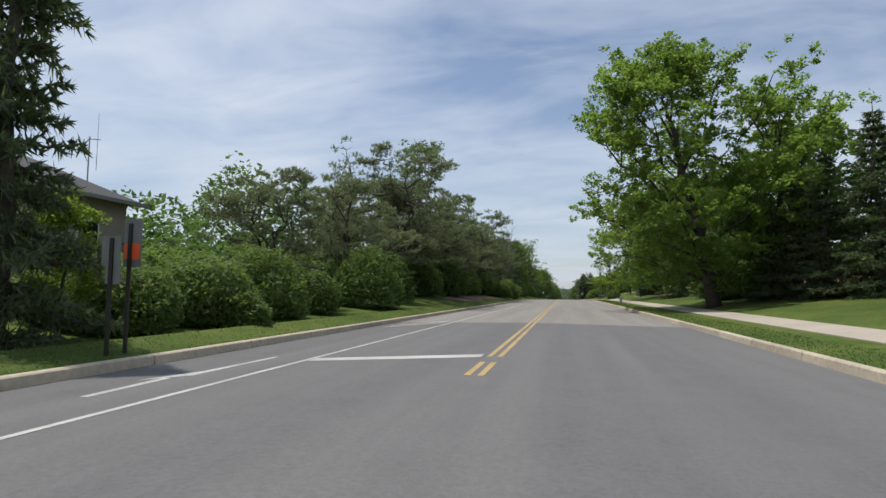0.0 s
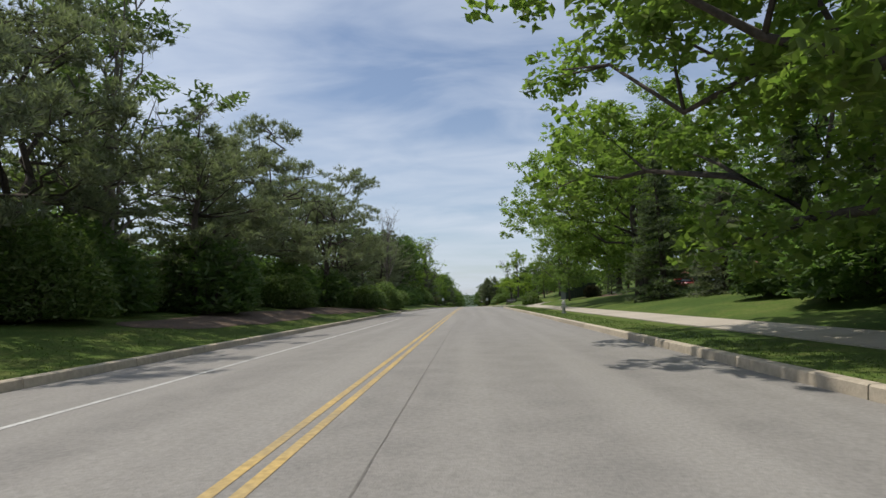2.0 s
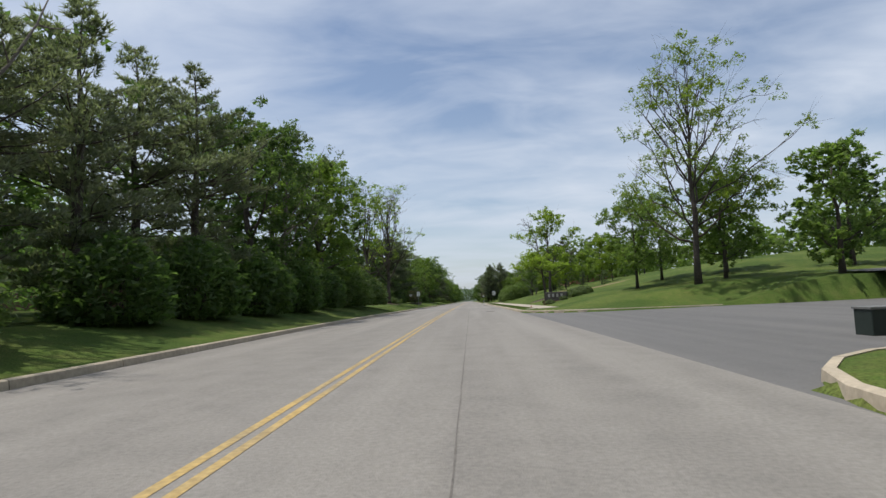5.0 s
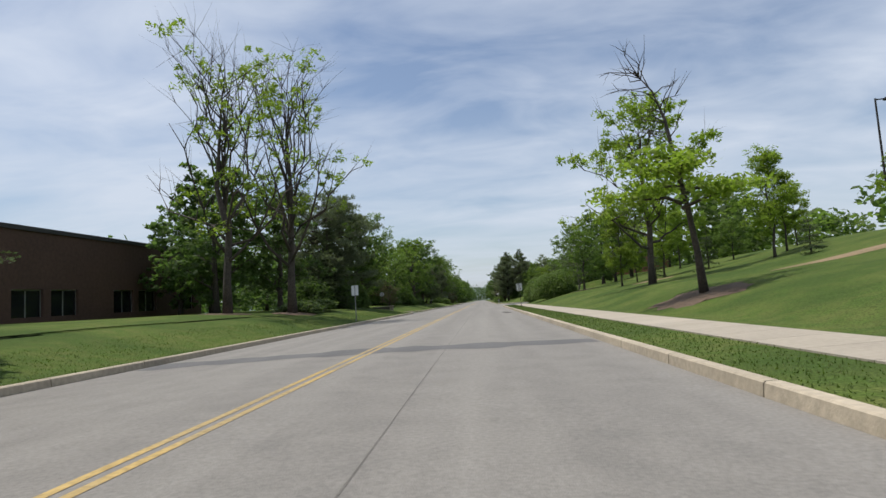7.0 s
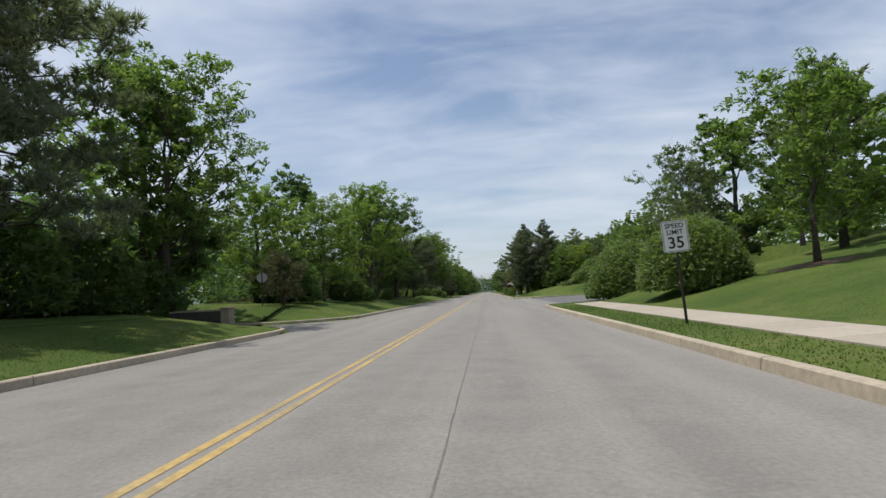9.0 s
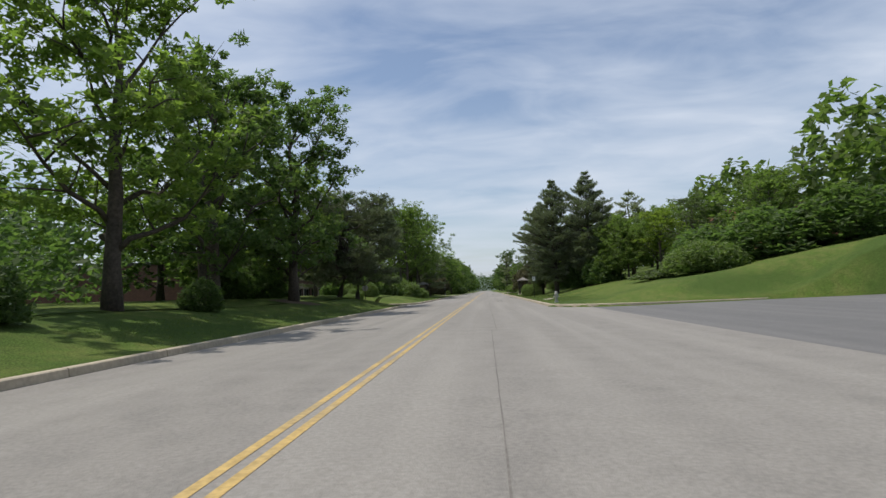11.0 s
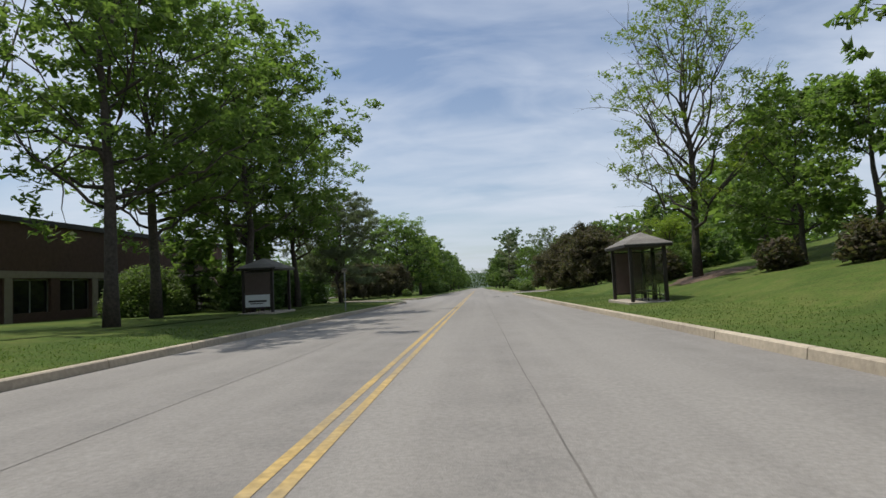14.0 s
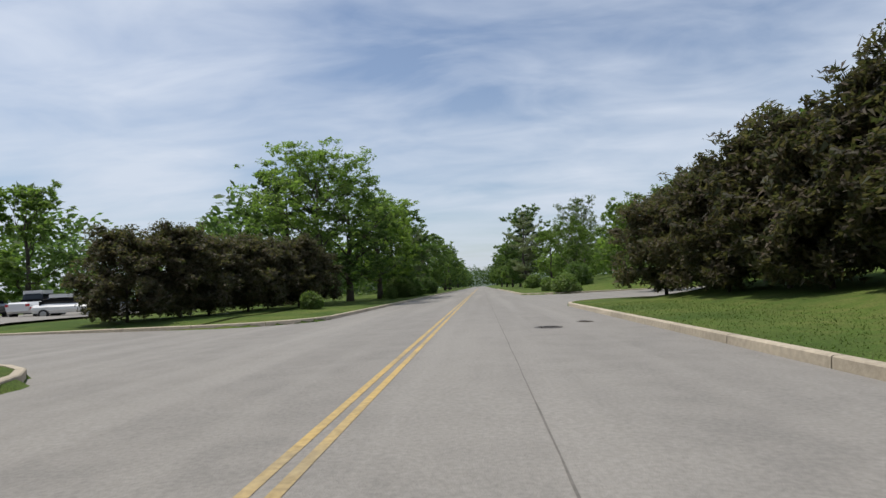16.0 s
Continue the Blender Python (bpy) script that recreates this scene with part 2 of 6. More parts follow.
def part(name, data, mat, parent=None, label="", smooth=False):
    """Links a bmesh or a mesh as one object, under a thing or a part."""
    if isinstance(data, bmesh.types.BMesh):
        me = bpy.data.meshes.new(name)
        data.to_mesh(me)
        data.free()
    else:
        me = data
    if mat and not me.materials:
        me.materials.append(mat)
    if smooth:
        me.polygons.foreach_set("use_smooth", [True] * len(me.polygons))
    ob = new(name, me)
    if parent:
        ob.parent = parent
    if label:
        tagged(ob, label)
    return ob


def thing(name, m, label, category, group="", kind=""):
    ob = new(name)
    ob.matrix_world = m
    ob.empty_display_size = 0.2
    return tagged(ob, label, category, group, kind)


def box(bm, x0, y0, z0, x1, y1, z1, bevel=0.0):
    r = bmesh.ops.create_cube(bm, size=1.0)
    for v in r["verts"]:
        v.co = Vector(((x0 + x1) / 2 + v.co.x * (x1 - x0), (y0 + y1) / 2 + v.co.y * (y1 - y0), (z0 + z1) / 2 + v.co.z * (z1 - z0)))
    if bevel:
        edges = list({e for v in r["verts"] for e in v.link_edges})
        bmesh.ops.bevel(bm, geom=edges, offset=bevel, segments=2, affect="EDGES", profile=0.5)
    return bm


def boxes(*rows, bevel=0.0):
    bm = bmesh.new()
    for r in rows:
        box(bm, *r, bevel=bevel)
    return bm


def tube(bm, points, radii, sides=8):
    """A tapered tube along points."""
    rings = []
    pts = [Vector(p) for p in points]
    for i, p in enumerate(pts):
        d = (pts[min(i + 1, len(pts) - 1)] - pts[max(i - 1, 0)]).normalized()
        a = d.orthogonal().normalized() if abs(d.z) < 0.95 else Vector((1, 0, 0)).cross(d).normalized()
        b = d.cross(a)
        rings.append([bm.verts.new(p + radii[i] * (math.cos(k * math.tau / sides) * a + math.sin(k * math.tau / sides) * b)) for k in range(sides)])
    for r0, r1 in zip(rings, rings[1:]):
        for k in range(sides):
            bm.faces.new((r0[k], r0[(k + 1) % sides], r1[(k + 1) % sides], r1[k]))
    bm.faces.new(rings[0][::-1])
    bm.faces.new(rings[-1])
    return bm


def mesh_from(name, verts, quads, mat):
    me = bpy.data.meshes.new(name)
    me.from_pydata(np.asarray(verts).reshape(-1, 3).tolist(), [], np.asarray(quads).tolist())
    me.materials.append(mat)
    me.update()
    return me


# ---- the lie of the land ----
FALL = 0.0135  # the road falls away past a brow
ROAD_L, ROAD_R, CENTRE = -7.2, 4.33, -1.5
CROWN = 0.0145  # cross fall from the centre line to the gutters


def road_z(y):
    """Height of the gutters."""
    if y < 80:
        return -0.085
    if y < 160:
        return -0.085 - FALL * (y - 80) ** 2 / 160
    return -0.085 - FALL * 40 - FALL * (y - 160)


def camber(x):
    """Height of the road's surface over the gutters."""
    return max(0.0, CROWN * (5.75 - math.hypot(x - CENTRE, 0.4)))


# driveway mouths: side, first and last y
DRIVES = [(1, 116, 143), (-1, 100.5, 104), (1, 241.5, 278.5), (-1, 227.5, 231.7), (-1, 298.6, 303.2), (1, 400, 424), (-1, 377.2, 388.5)]


def mouth(a):
    """Radius of the kerb returns."""
    return {298.6: 2.6, 241.5: 4.5, 377.2: 4.0}.get(a, 5.0)


def in_drive(x, y):
    """How the ground lies to a driveway: True on its asphalt."""
    for side, a, b in DRIVES:
        u = (x - ROAD_R) if side > 0 else (ROAD_L - x)
        if u < -0.01 or u > 41.5:
            continue
        if a <= y <= b:
            return True
        if u < mouth(a):
            gap = a - y if y < a else y - b
            if gap < mouth(a) and math.hypot(mouth(a) - u, mouth(a) - gap) > mouth(a):
                return True
    return False


RIGHT = ((0, .15), (1.6, .2), (3.2, .26), (4.1, .34), (5.4, .72), (7.4, 1.2), (9.6, 1.6), (13.4, 2.1), (25.4, 4.5), (36, 5.5), (300, 6.5))
LEFT = ((0, .15), (0.9, .22), (3.2, .72), (5.7, 1.1), (9.2, 1.3), (40, 1.7), (300, 2.4))


def ramp(table, u):
    for (a, p), (b, q) in zip(table, table[1:]):
        if u <= b:
            return p + (q - p) * max(0, u - a) / (b - a)
    return table[-1][1]


def ease(y, a, b):
    k = min(1, max(0, (y - a) / (b - a)))
    return k * k * (3 - 2 * k)


def land(x, y):
    """Height of the open ground."""
    z = road_z(y)
    if x > ROAD_R:
        u = x - ROAD_R
        h = ramp(RIGHT, u)
        early, late = ease(y, 175, 140), ease(y, 360, 385)
        h = h + early * (min(h, 2.3 + u * 0.01) * (1 - 0.3 * ease(u, 3, 7)) - h)
        h *= 1 - 0.42 * late * ease(u, 1, 5)
    elif x < ROAD_L:
        u = ROAD_L - x
        h = ramp(LEFT, u)
        h = h * (0.35 + 0.65 * ease(y, 20, 60)) if u > 1.6 else h
        if h > 0.2:
            h = 0.2 + (h - 0.2) * (1 - 0.85 * ease(y, 318, 342))
    else:
        return z - 0.25
    for side, a, b in DRIVES:
        if side * x > 0 and a - 9 < y < b + 9 and b - a < 45 and u < 62:
            k = max(ease(max(a - y, y - b), 0.0, 5.0), ease(u, 12 if side > 0 else 42, 20 if side > 0 else 62))
            h = 0.15 + (h - 0.15) * k if h > 0.15 else h
    if abs(x) > 9:
        h += 0.12 * noise.noise(Vector((x * 0.12, y * 0.12, 0)))
    return z + h


# ---- ground ----
def make_ground():
    xs = [-1600, -900, -500, -300, -200, -140, -100, -75, -60, -50, -42, -36, -31, -27, -24, -21, -19, -17]
    xs += [-15.5 + 0.75 * i for i in range(6)] + [ROAD_L - 5 + 0.5 * i for i in range(10)] + [ROAD_L - 0.1, ROAD_L + 0.05, -3, 0, 2.5, ROAD_R - 0.05, ROAD_R + 0.1]
    xs += [ROAD_R + 0.5 + 0.5 * i for i in range(10)] + [10.6 + 0.8 * i for i in range(8)] + [18, 20, 22, 25, 28, 32, 36, 42, 50, 62, 80, 110, 160, 240, 400, 800, 1600]
    ys = [-400, -150, -80, -50] + [-35 + 0.7 * i for i in range(700)] + [458, 465, 475, 490, 510, 540, 580, 630, 700, 800, 900, 1000, 1150, 1400, 1800, 2600]
    verts = []
    for y in ys:
        for x in xs:
            px, py, z = x, y, land(x, y)
            for side, a, b in DRIVES:
                u = (x - ROAD_R) if side > 0 else (ROAD_L - x)
                for edge, s in ((a, -1), (b, 1)):
                    cy = edge + s * mouth(a)
                    du, dv = u - mouth(a), y - cy
                    r = math.hypot(du, dv)
                    if u > 0.02 and du < 0 and dv * s < 0 and abs(r - mouth(a)) < 0.4:
                        k = (mouth(a) - 0.09) / r
                        px = ROAD_R + mouth(a) + du * k if side > 0 else ROAD_L - mouth(a) - du * k
                        py = cy + dv * k
                        z = road_z(py) + 0.15
                        break
                    if u >= mouth(a) and abs(y - edge) < 0.36:
                        py = edge + s * 0.09
                        z = land(x, py)
            if px == x and py == y and in_drive(x, y):
                z = road_z(y) - 1.0
            verts.append((px, py, z))
    w = len(xs)
    quads = [(j * w + i, j * w + i + 1, (j + 1) * w + i + 1, (j + 1) * w + i) for j in range(len(ys) - 1) for i in range(w - 1)]
    tagged(part("ground", mesh_from("ground", verts, quads, GRASS), None, smooth=True), "mown green grass verges and banks beside the road", "ground", kind="structure")


make_ground()


def strip(x0, x1, ys, lift):
    """A flat band along the road between two x."""
    v, q = [], []
    for k, y in enumerate(ys):
        v += [(x0, y, road_z(y) + camber(x0) + lift), (x1, y, road_z(y) + camber(x1) + lift)]
        if k:
            q.append((2 * k - 2, 2 * k - 1, 2 * k + 1, 2 * k))
    return v, q


def steps(a, b, d=4.0):
    n = max(1, round((b - a) / d))
    return [a + (b - a) * i / n for i in range(n + 1)]


def carriageway(y0, y1):
    """The cambered road between two y."""
    xs = [ROAD_L, -4.9, -3.2, -2.1, CENTRE, -0.9, 0.2, 2.2, ROAD_R]
    ys = steps(y0, y1)
    v = [(x, y, road_z(y) + camber(x)) for y in ys for x in xs]
    w = len(xs)
    return v, [(j * w + i, j * w + i + 1, (j + 1) * w + i + 1, (j + 1) * w + i) for j in range(len(ys) - 1) for i in range(w - 1)]


road = tagged(part("road", mesh_from("road", *carriageway(-60, 31.5), ASPHALT_NEW), None, smooth=True), "smooth dark grey asphalt road before the seam", "road", kind="structure")
road_2 = tagged(part("road_2", mesh_from("road", *carriageway(31.5, 1000), ASPHALT), None, smooth=True), "sun-bleached grey asphalt two-lane road", "road", kind="structure")


def make_drive(side, a, b):
    pts = [(0, a - mouth(a))]
    pts += [(mouth(a) - mouth(a) * math.cos(k * math.pi / 16), a - mouth(a) + mouth(a) * math.sin(k * math.pi / 16)) for k in range(1, 9)]
    pts += [(42, a), (42, b)]
    pts += [(mouth(a) - mouth(a) * math.cos(k * math.pi / 16), b + mouth(a) - mouth(a) * math.sin(k * math.pi / 16)) for k in range(8, -1, -1)]
    dark = side > 0 and b < 300
    shift = ease(b, 200, 210) * 2.2  # the dark surface of the second side road stops short of the kerb line

    def sheet(rows, mat, label):
        bm = bmesh.new()
        vs = [bm.verts.new(((ROAD_R + u) if side > 0 else (ROAD_L - u), y, road_z(y) - 0.012 + max(0, u - 8) * 0.012)) for u, y in rows]
        bm.faces.new(vs if side > 0 else vs[::-1])
        bmesh.ops.triangulate(bm, faces=bm.faces)
        tagged(part("driveway", bm, mat), label, "driveway", kind="structure")

    if dark and shift:
        m = mouth(a)
        inner = m - math.sqrt(m * m - (m - shift) ** 2)
        near, far = [q for q in pts if q[0] < shift and q[1] < a], [q for q in pts if q[0] < shift and q[1] > b]
        cut0, cut1 = (shift, a - inner), (shift, b + inner)
        sheet(near + [cut0, cut1] + far, ASPHALT, "pale worn asphalt apron of a side road")
        sheet([cut0] + [q for q in pts if q[0] >= shift] + [cut1], ASPHALT_NEW, "dark asphalt side road opening off the road")
    else:
        sheet(pts, ASPHALT_NEW if dark else ASPHALT, ("dark" if dark else "pale worn") + " asphalt driveway opening off the road")


for d in DRIVES:
    make_drive(*d)


def sweep_kerb(path, name, up=0.17):
    """A kerb of concrete lengths along plan points; the street side is to the right of the way."""
    prof = ((0, -0.05), (0.02, up - 0.02), (0.045, up), (0.18, up + 0.004), (0.185, -0.05))
    owner = tagged(new(name), "pale tan concrete kerb with open joints", "kerb", kind="structure")
    run, piece = 0.0, []
    pieces = []
    for p, q in zip(path, path[1:]):
        n = max(1, int((Vector(q) - Vector(p)).length / 1.0))
        piece += [Vector(p).lerp(Vector(q), i / n) for i in range(n)]
    piece.append(Vector(path[-1]))
    length = 3
    for i in range(0, len(piece) - 1, length):
        pts = piece[i:i + length + 1]
        if len(pts) < 2:
            continue
        bm, rings = bmesh.new(), []
        for k, p in enumerate(pts):
            j = i + k
            d = (piece[min(j + 1, len(piece) - 1)] - piece[max(j - 1, 0)]).normalized()
            left = Vector((-d.y, d.x))
            e = p + d * (0.012 if k == 0 else -0.012 if k == len(pts) - 1 else 0)
            rings.append([bm.verts.new((e.x + left.x * o, e.y + left.y * o, road_z(e.y) + z)) for o, z in prof])
        for r0, r1 in zip(rings, rings[1:]):
            for k in range(len(prof) - 1):
                bm.faces.new((r0[k], r1[k], r1[k + 1], r0[k + 1]))
        bm.faces.new(rings[0]); bm.faces.new(rings[-1][::-1])
        pieces.append(bm)
    return owner, pieces


def kerb_paths(side):
    cuts = sorted((a, b) for s, a, b in DRIVES if s == side)
    X = (lambda u: ROAD_R + u) if side > 0 else (lambda u: ROAD_L - u)
    paths, start, lead = [], -40, []
    for a, b in cuts + [(520, 0)]:
        p = lead + [(X(0), start), (X(0), a - mouth(a) if b else 520)]
        if b:
            p += [(X(mouth(a) - mouth(a) * math.cos(k * math.pi / 12)), a - mouth(a) + mouth(a) * math.sin(k * math.pi / 12)) for k in range(1, 7)] + [(X(14), a)]
            lead = [(X(14), b)] + [(X(mouth(a) - mouth(a) * math.cos(k * math.pi / 12)), b + mouth(a) - mouth(a) * math.sin(k * math.pi / 12)) for k in range(6, 0, -1)]
            start = b + mouth(a)
        paths.append(p)
    return paths


KERB_WORK = []
for n, side in (("kerb_right", 1), ("kerb_left", -1)):
    for p in kerb_paths(side):
        KERB_WORK.append(sweep_kerb(p if side < 0 else p, n) if side < 0 else sweep_kerb(p[::-1], n))


# ---- road markings ----
def line(x0, x1, y0, y1, mat, label, lift=0.004):
    tagged(part("road_line", mesh_from("road_line", *strip(x0, x1, steps(y0, y1), lift), mat), None), label, "road marking", kind="structure")


for x in (CENTRE - 0.15, CENTRE + 0.05):
    line(x, x + 0.10, 31.5, 600, YELLOW, "worn yellow centre line on grey asphalt")
    line(x, x + 0.10, 16.9, 18.5, YELLOW, "short dash of yellow paint before the stop line")
    line(x, x + 0.10, 19.3, 31.5, YELLOW, "bright yellow centre line on dark asphalt")
line(-4.90, -4.80, -30, 76, WHITE_LINE, "thin white lane line on asphalt")
bm_ = bmesh.new()
bm_.faces.new([bm_.verts.new((x, y, road_z(y) + camber(x) + 0.005)) for x, y in ((-4.78, 18.1), (CENTRE - 0.25, 19.2), (CENTRE - 0.25, 19.7), (-4.78, 18.55))])
tagged(part("road_line", bm_, WHITE_LINE), "white stop line across the oncoming lane", "road marking", kind="structure")


def arrow():
    bm = bmesh.new()
    for pts in (((-5.86, 14.4), (-5.74, 14.4), (-5.80, 15.9), (-5.94, 15.9)), ((-6.16, 15.6), (-5.66, 16.2), (-5.62, 18.6), (-5.70, 18.6), (-5.80, 16.6))):
        bm.faces.new([bm.verts.new((x, y, road_z(y) + camber(x) + 0.004)) for x, y in pts])
    tagged(part("painted_arrow", bm, WHITE_LINE), "white painted lane arrow on dark asphalt", "road marking", kind="structure")


arrow()
for k in range(6):
    y = 28.0 + k * 0.42
    v = [(px, py, road_z(py) + camber(px) + 0.004) for px, py in ((-6.75, y), (-5.15, y + 2.6), (-5.15, y + 2.78), (-6.75, y + 0.16))]
    tagged(part("hatch_bar", mesh_from("hatch_bar", v, [(0, 1, 2, 3)], WHITE_LINE), None), "faded white hatching bar at the road edge", "road marking", "hatching bars", "structure")


def seam(points, width, name="tar_seam", mat=None, label="dark tar-filled crack in the asphalt", seed=3):
    rng = random.Random(seed)
    v, q = [], []
    for k in range(len(points) - 1):
        p, r = Vector(points[k]), Vector(points[k + 1])
        n = max(2, int((r - p).length / 0.5))
        side = Vector((-(r - p).y, (r - p).x)).normalized()
        for i in range(n + 1):
            c = p.lerp(r, i / n) + side * rng.uniform(-0.05, 0.05) * min(1, width * 6)
            w = width * rng.uniform(0.35, 0.65)
            for s in (-1, 1):
                e = c + side * w * s
                v.append((e.x, e.y, road_z(e.y) + camber(e.x) + 0.003))
            if i or k:
                m = len(v)
                q.append((m - 4, m - 3, m - 1, m - 2))
    tagged(part(name, mesh_from(name, v, q, mat or TAR), None), label, "road crack", kind="structure")


seam([(-0.7, 34), (-0.75, 60), (-0.4, 99)], 0.015)
seam([(0.35, 106), (0.45, 150), (0.4, 200), (0.4, 262)], 0.015, seed=5)
seam([(0.55, 262), (0.45, 310), (0.35, 330), (0.5, 470)], 0.018, seed=6)
seam([(-3.9, 290), (-3.6, 340)], 0.014, seed=7)
seam([(ROAD_L + 0.1, 98.2), (ROAD_R - 0.1, 104.6)], 0.6, "asphalt_patch", ASPHALT_NEW, "dark patched trench across the road", 8)
seam([(ROAD_L + 0.1, 169.3), (ROAD_R - 0.1, 170.3)], 1.5, "asphalt_patch", ASPHALT_NEW, "dark patched trench across the road", 9)

# ---- sidewalk slabs and mats ----
WALK_WORK = []


def make_walk(y0, y1):
    y = y0
    while y < y1:
        WALK_WORK.append(y)
        y += 1.52


make_walk(-20, 104)
make_walk(149, 235)

# ---- plants ----


def spray(rng, centres, size, up=0.35, long=1.9, jitter=0.35, tri=False):
    """Leaf-shaped faces at centres."""
    n = len(centres)
    a = rng.normal(size=(n, 3))
    a[:, 2] *= 0.6
    a /= np.linalg.norm(a, axis=1)[:, None]
    b = rng.normal(size=(n, 3))
    b[:, 2] -= up * 0
    nrm = rng.normal(size=(n, 3)); nrm[:, 2] = np.abs(nrm[:, 2]) + up * 2
    b = np.cross(nrm, a)
    b /= np.linalg.norm(b, axis=1)[:, None] + 1e-9
    s = size * rng.uniform(1 - jitter, 1 + jitter, size=(n, 1))
    tip, wide = a * s * long * 0.5, b * s * 0.5
    if tri:
        v = np.stack([centres - tip * 0.7 + wide * 0.75, centres - tip * 0.7 - wide * 0.75, centres + tip], 1).reshape(-1, 3)
        return v, np.arange(3 * n).reshape(n, 3)
    v = np.stack([centres - tip, centres + wide - tip * 0.15, centres + tip, centres - wide - tip * 0.15], 1).reshape(-1, 3)
    q = np.arange(4 * n).reshape(n, 4)
    return v, q


def tufts(rng, at, way, length, width, count):
    """Bundles of needles that fan out round a way."""
    n = len(at)
    c = np.repeat(at, count, 0)
    w = np.repeat(way, count, 0) + rng.normal(scale=0.62, size=(n * count, 3))
    w /= np.linalg.norm(w, axis=1)[:, None] + 1e-9
    s = np.cross(w, rng.normal(size=w.shape))
    s /= np.linalg.norm(s, axis=1)[:, None] + 1e-9
    ln = length * rng.uniform(0.65, 1.2, size=(n * count, 1))
    v = np.stack([c + s * width, c + w * ln, c - s * width], 1).reshape(-1, 3)
    return v, np.arange(3 * n * count).reshape(-1, 3)


def bend(rng, p, q, sag, n=5, wob=0.06):
    """Points of a limb from p to q that bows by sag."""
    d = np.linalg.norm(q - p)
    out = []
    for i in range(n + 1):
        k = i / n
        e = p + (q - p) * k + np.array([0, 0, sag * d * 4 * k * (1 - k)])
        if 0 < i < n:
            e = e + rng.normal(scale=wob * d * 0.5, size=3)
        out.append(e)
    return out


def broadleaf(seed, H, R, zb, clumps, per, leaf, mat, bark, fill=1.0, limbs=11, lean=(0, 0), flat=0.6, bare=0.0, trunk=0.021, tall=0.0, tri=True):
    """A broad-leaved tree: trunk mesh, crown mesh. bare: share of limb ends without leaves."""
    rng = np.random.default_rng(seed)
    bm = bmesh.new()
    top = np.array([lean[0], lean[1], H * 0.86])
    spine = [np.array([0, 0, -0.3]), np.array([lean[0] * 0.1, lean[1] * 0.1, H * 0.12])]
    spine += [np.array([lean[0] * k, lean[1] * k, H * (0.12 + 0.74 * k)]) + rng.normal(scale=0.012 * H, size=3) * [1, 1, 0] for k in (0.25, 0.5, 0.75)] + [top]
    r0 = trunk * H
    tube(bm, spine, [r0 * 1.45, r0, r0 * 0.85, r0 * 0.62, r0 * 0.38, r0 * 0.12], 9)
    mid, half = (zb + H) / 2, (H - zb) / 2
    ph = rng.uniform(0, 6.28, 4)

    def reach(az, z):
        k = max(0.0, 1 - abs((z - mid) / half) ** 2.2)
        return R * math.sqrt(k) * (1 + 0.16 * math.sin(2 * az + ph[0]) + 0.12 * math.sin(3 * az + ph[1]) + 0.14 * math.sin(5 * az + z + ph[2]))

    ends = []
    for i in range(limbs):
        k = (i + 0.5) / limbs
        z0 = zb * 0.75 + (H * 0.78 - zb * 0.75) * k ** 1.15
        az = i * 2.4 + rng.uniform(-0.4, 0.4)
        z1 = min(H * 0.97, z0 + (0.18 + 0.3 * k + tall) * H * rng.uniform(0.6, 1.1))
        rad = reach(az, z1) * rng.uniform(0.72, 0.98)
        t = z0 / (H * 0.86)
        p = np.array([lean[0] * t, lean[1] * t, z0])
        q = np.array([lean[0] + math.cos(az) * rad, lean[1] + math.sin(az) * rad, z1])
        pts = bend(rng, p, q, -0.05 if k < 0.4 else 0.04)
        rr = r0 * (0.46 - 0.22 * k)
        tube(bm, pts, [rr, rr * 0.82, rr * 0.66, rr * 0.5, rr * 0.34, rr * 0.14], 6)
        ends.append(pts[-1])
        for s in range(4):
            b = pts[2 + s % 3]
            d = rng.normal(size=3) * [1, 1, 0.55] + (q - p) / np.linalg.norm(q - p) * 0.8 + [0, 0, 0.35 + tall]
            d /= np.linalg.norm(d)
            e = b + d * R * rng.uniform(0.3, 0.55)
            sub = bend(rng, b, e, 0.03, 3)
            tube(bm, sub, [rr * 0.4, rr * 0.3, rr * 0.2, rr * 0.06], 5)
            ends.append(e); ends.append(sub[2])
            if bare:
                for _ in range(3):
                    d2 = d + rng.normal(size=3) * 0.5 + [0, 0, 0.25]
                    d2 /= np.linalg.norm(d2)
                    tube(bm, bend(rng, sub[2], sub[2] + d2 * R * rng.uniform(0.2, 0.4), 0.02, 2), [rr * 0.16, rr * 0.1, rr * 0.03], 4)
    while len(ends) < clumps:
        z = rng.uniform(zb, H * 0.99); az = rng.uniform(0, 6.28)
        rad = reach(az, z) * math.sqrt(rng.uniform(0.2, 1.0))
        ends.append(np.array([lean[0] * z / H + math.cos(az) * rad, lean[1] * z / H + math.sin(az) * rad, z]))
    ends = np.array(ends)
    if bare:
        keep = rng.uniform(size=len(ends)) > bare * (0.35 + 0.9 * ends[:, 2] / H)
        ends = ends[keep]
    cr = R * 0.27 * fill
    tuft = max(3, min(9, per // 22))
    own = np.repeat(rng.uniform(0.65, 1.3, size=(len(ends), 1)), tuft, 0)
    u = rng.normal(size=(len(ends) * tuft, 3))
    u /= np.linalg.norm(u, axis=1)[:, None]
    u *= rng.uniform(0.15, 1, size=(len(u), 1)) ** 0.5
    heads = np.repeat(ends, tuft, 0) + u * cr * own * [1, 1, flat]
    each = -(-per // tuft)
    u = rng.normal(size=(len(heads) * each, 3))
    u /= np.linalg.norm(u, axis=1)[:, None]
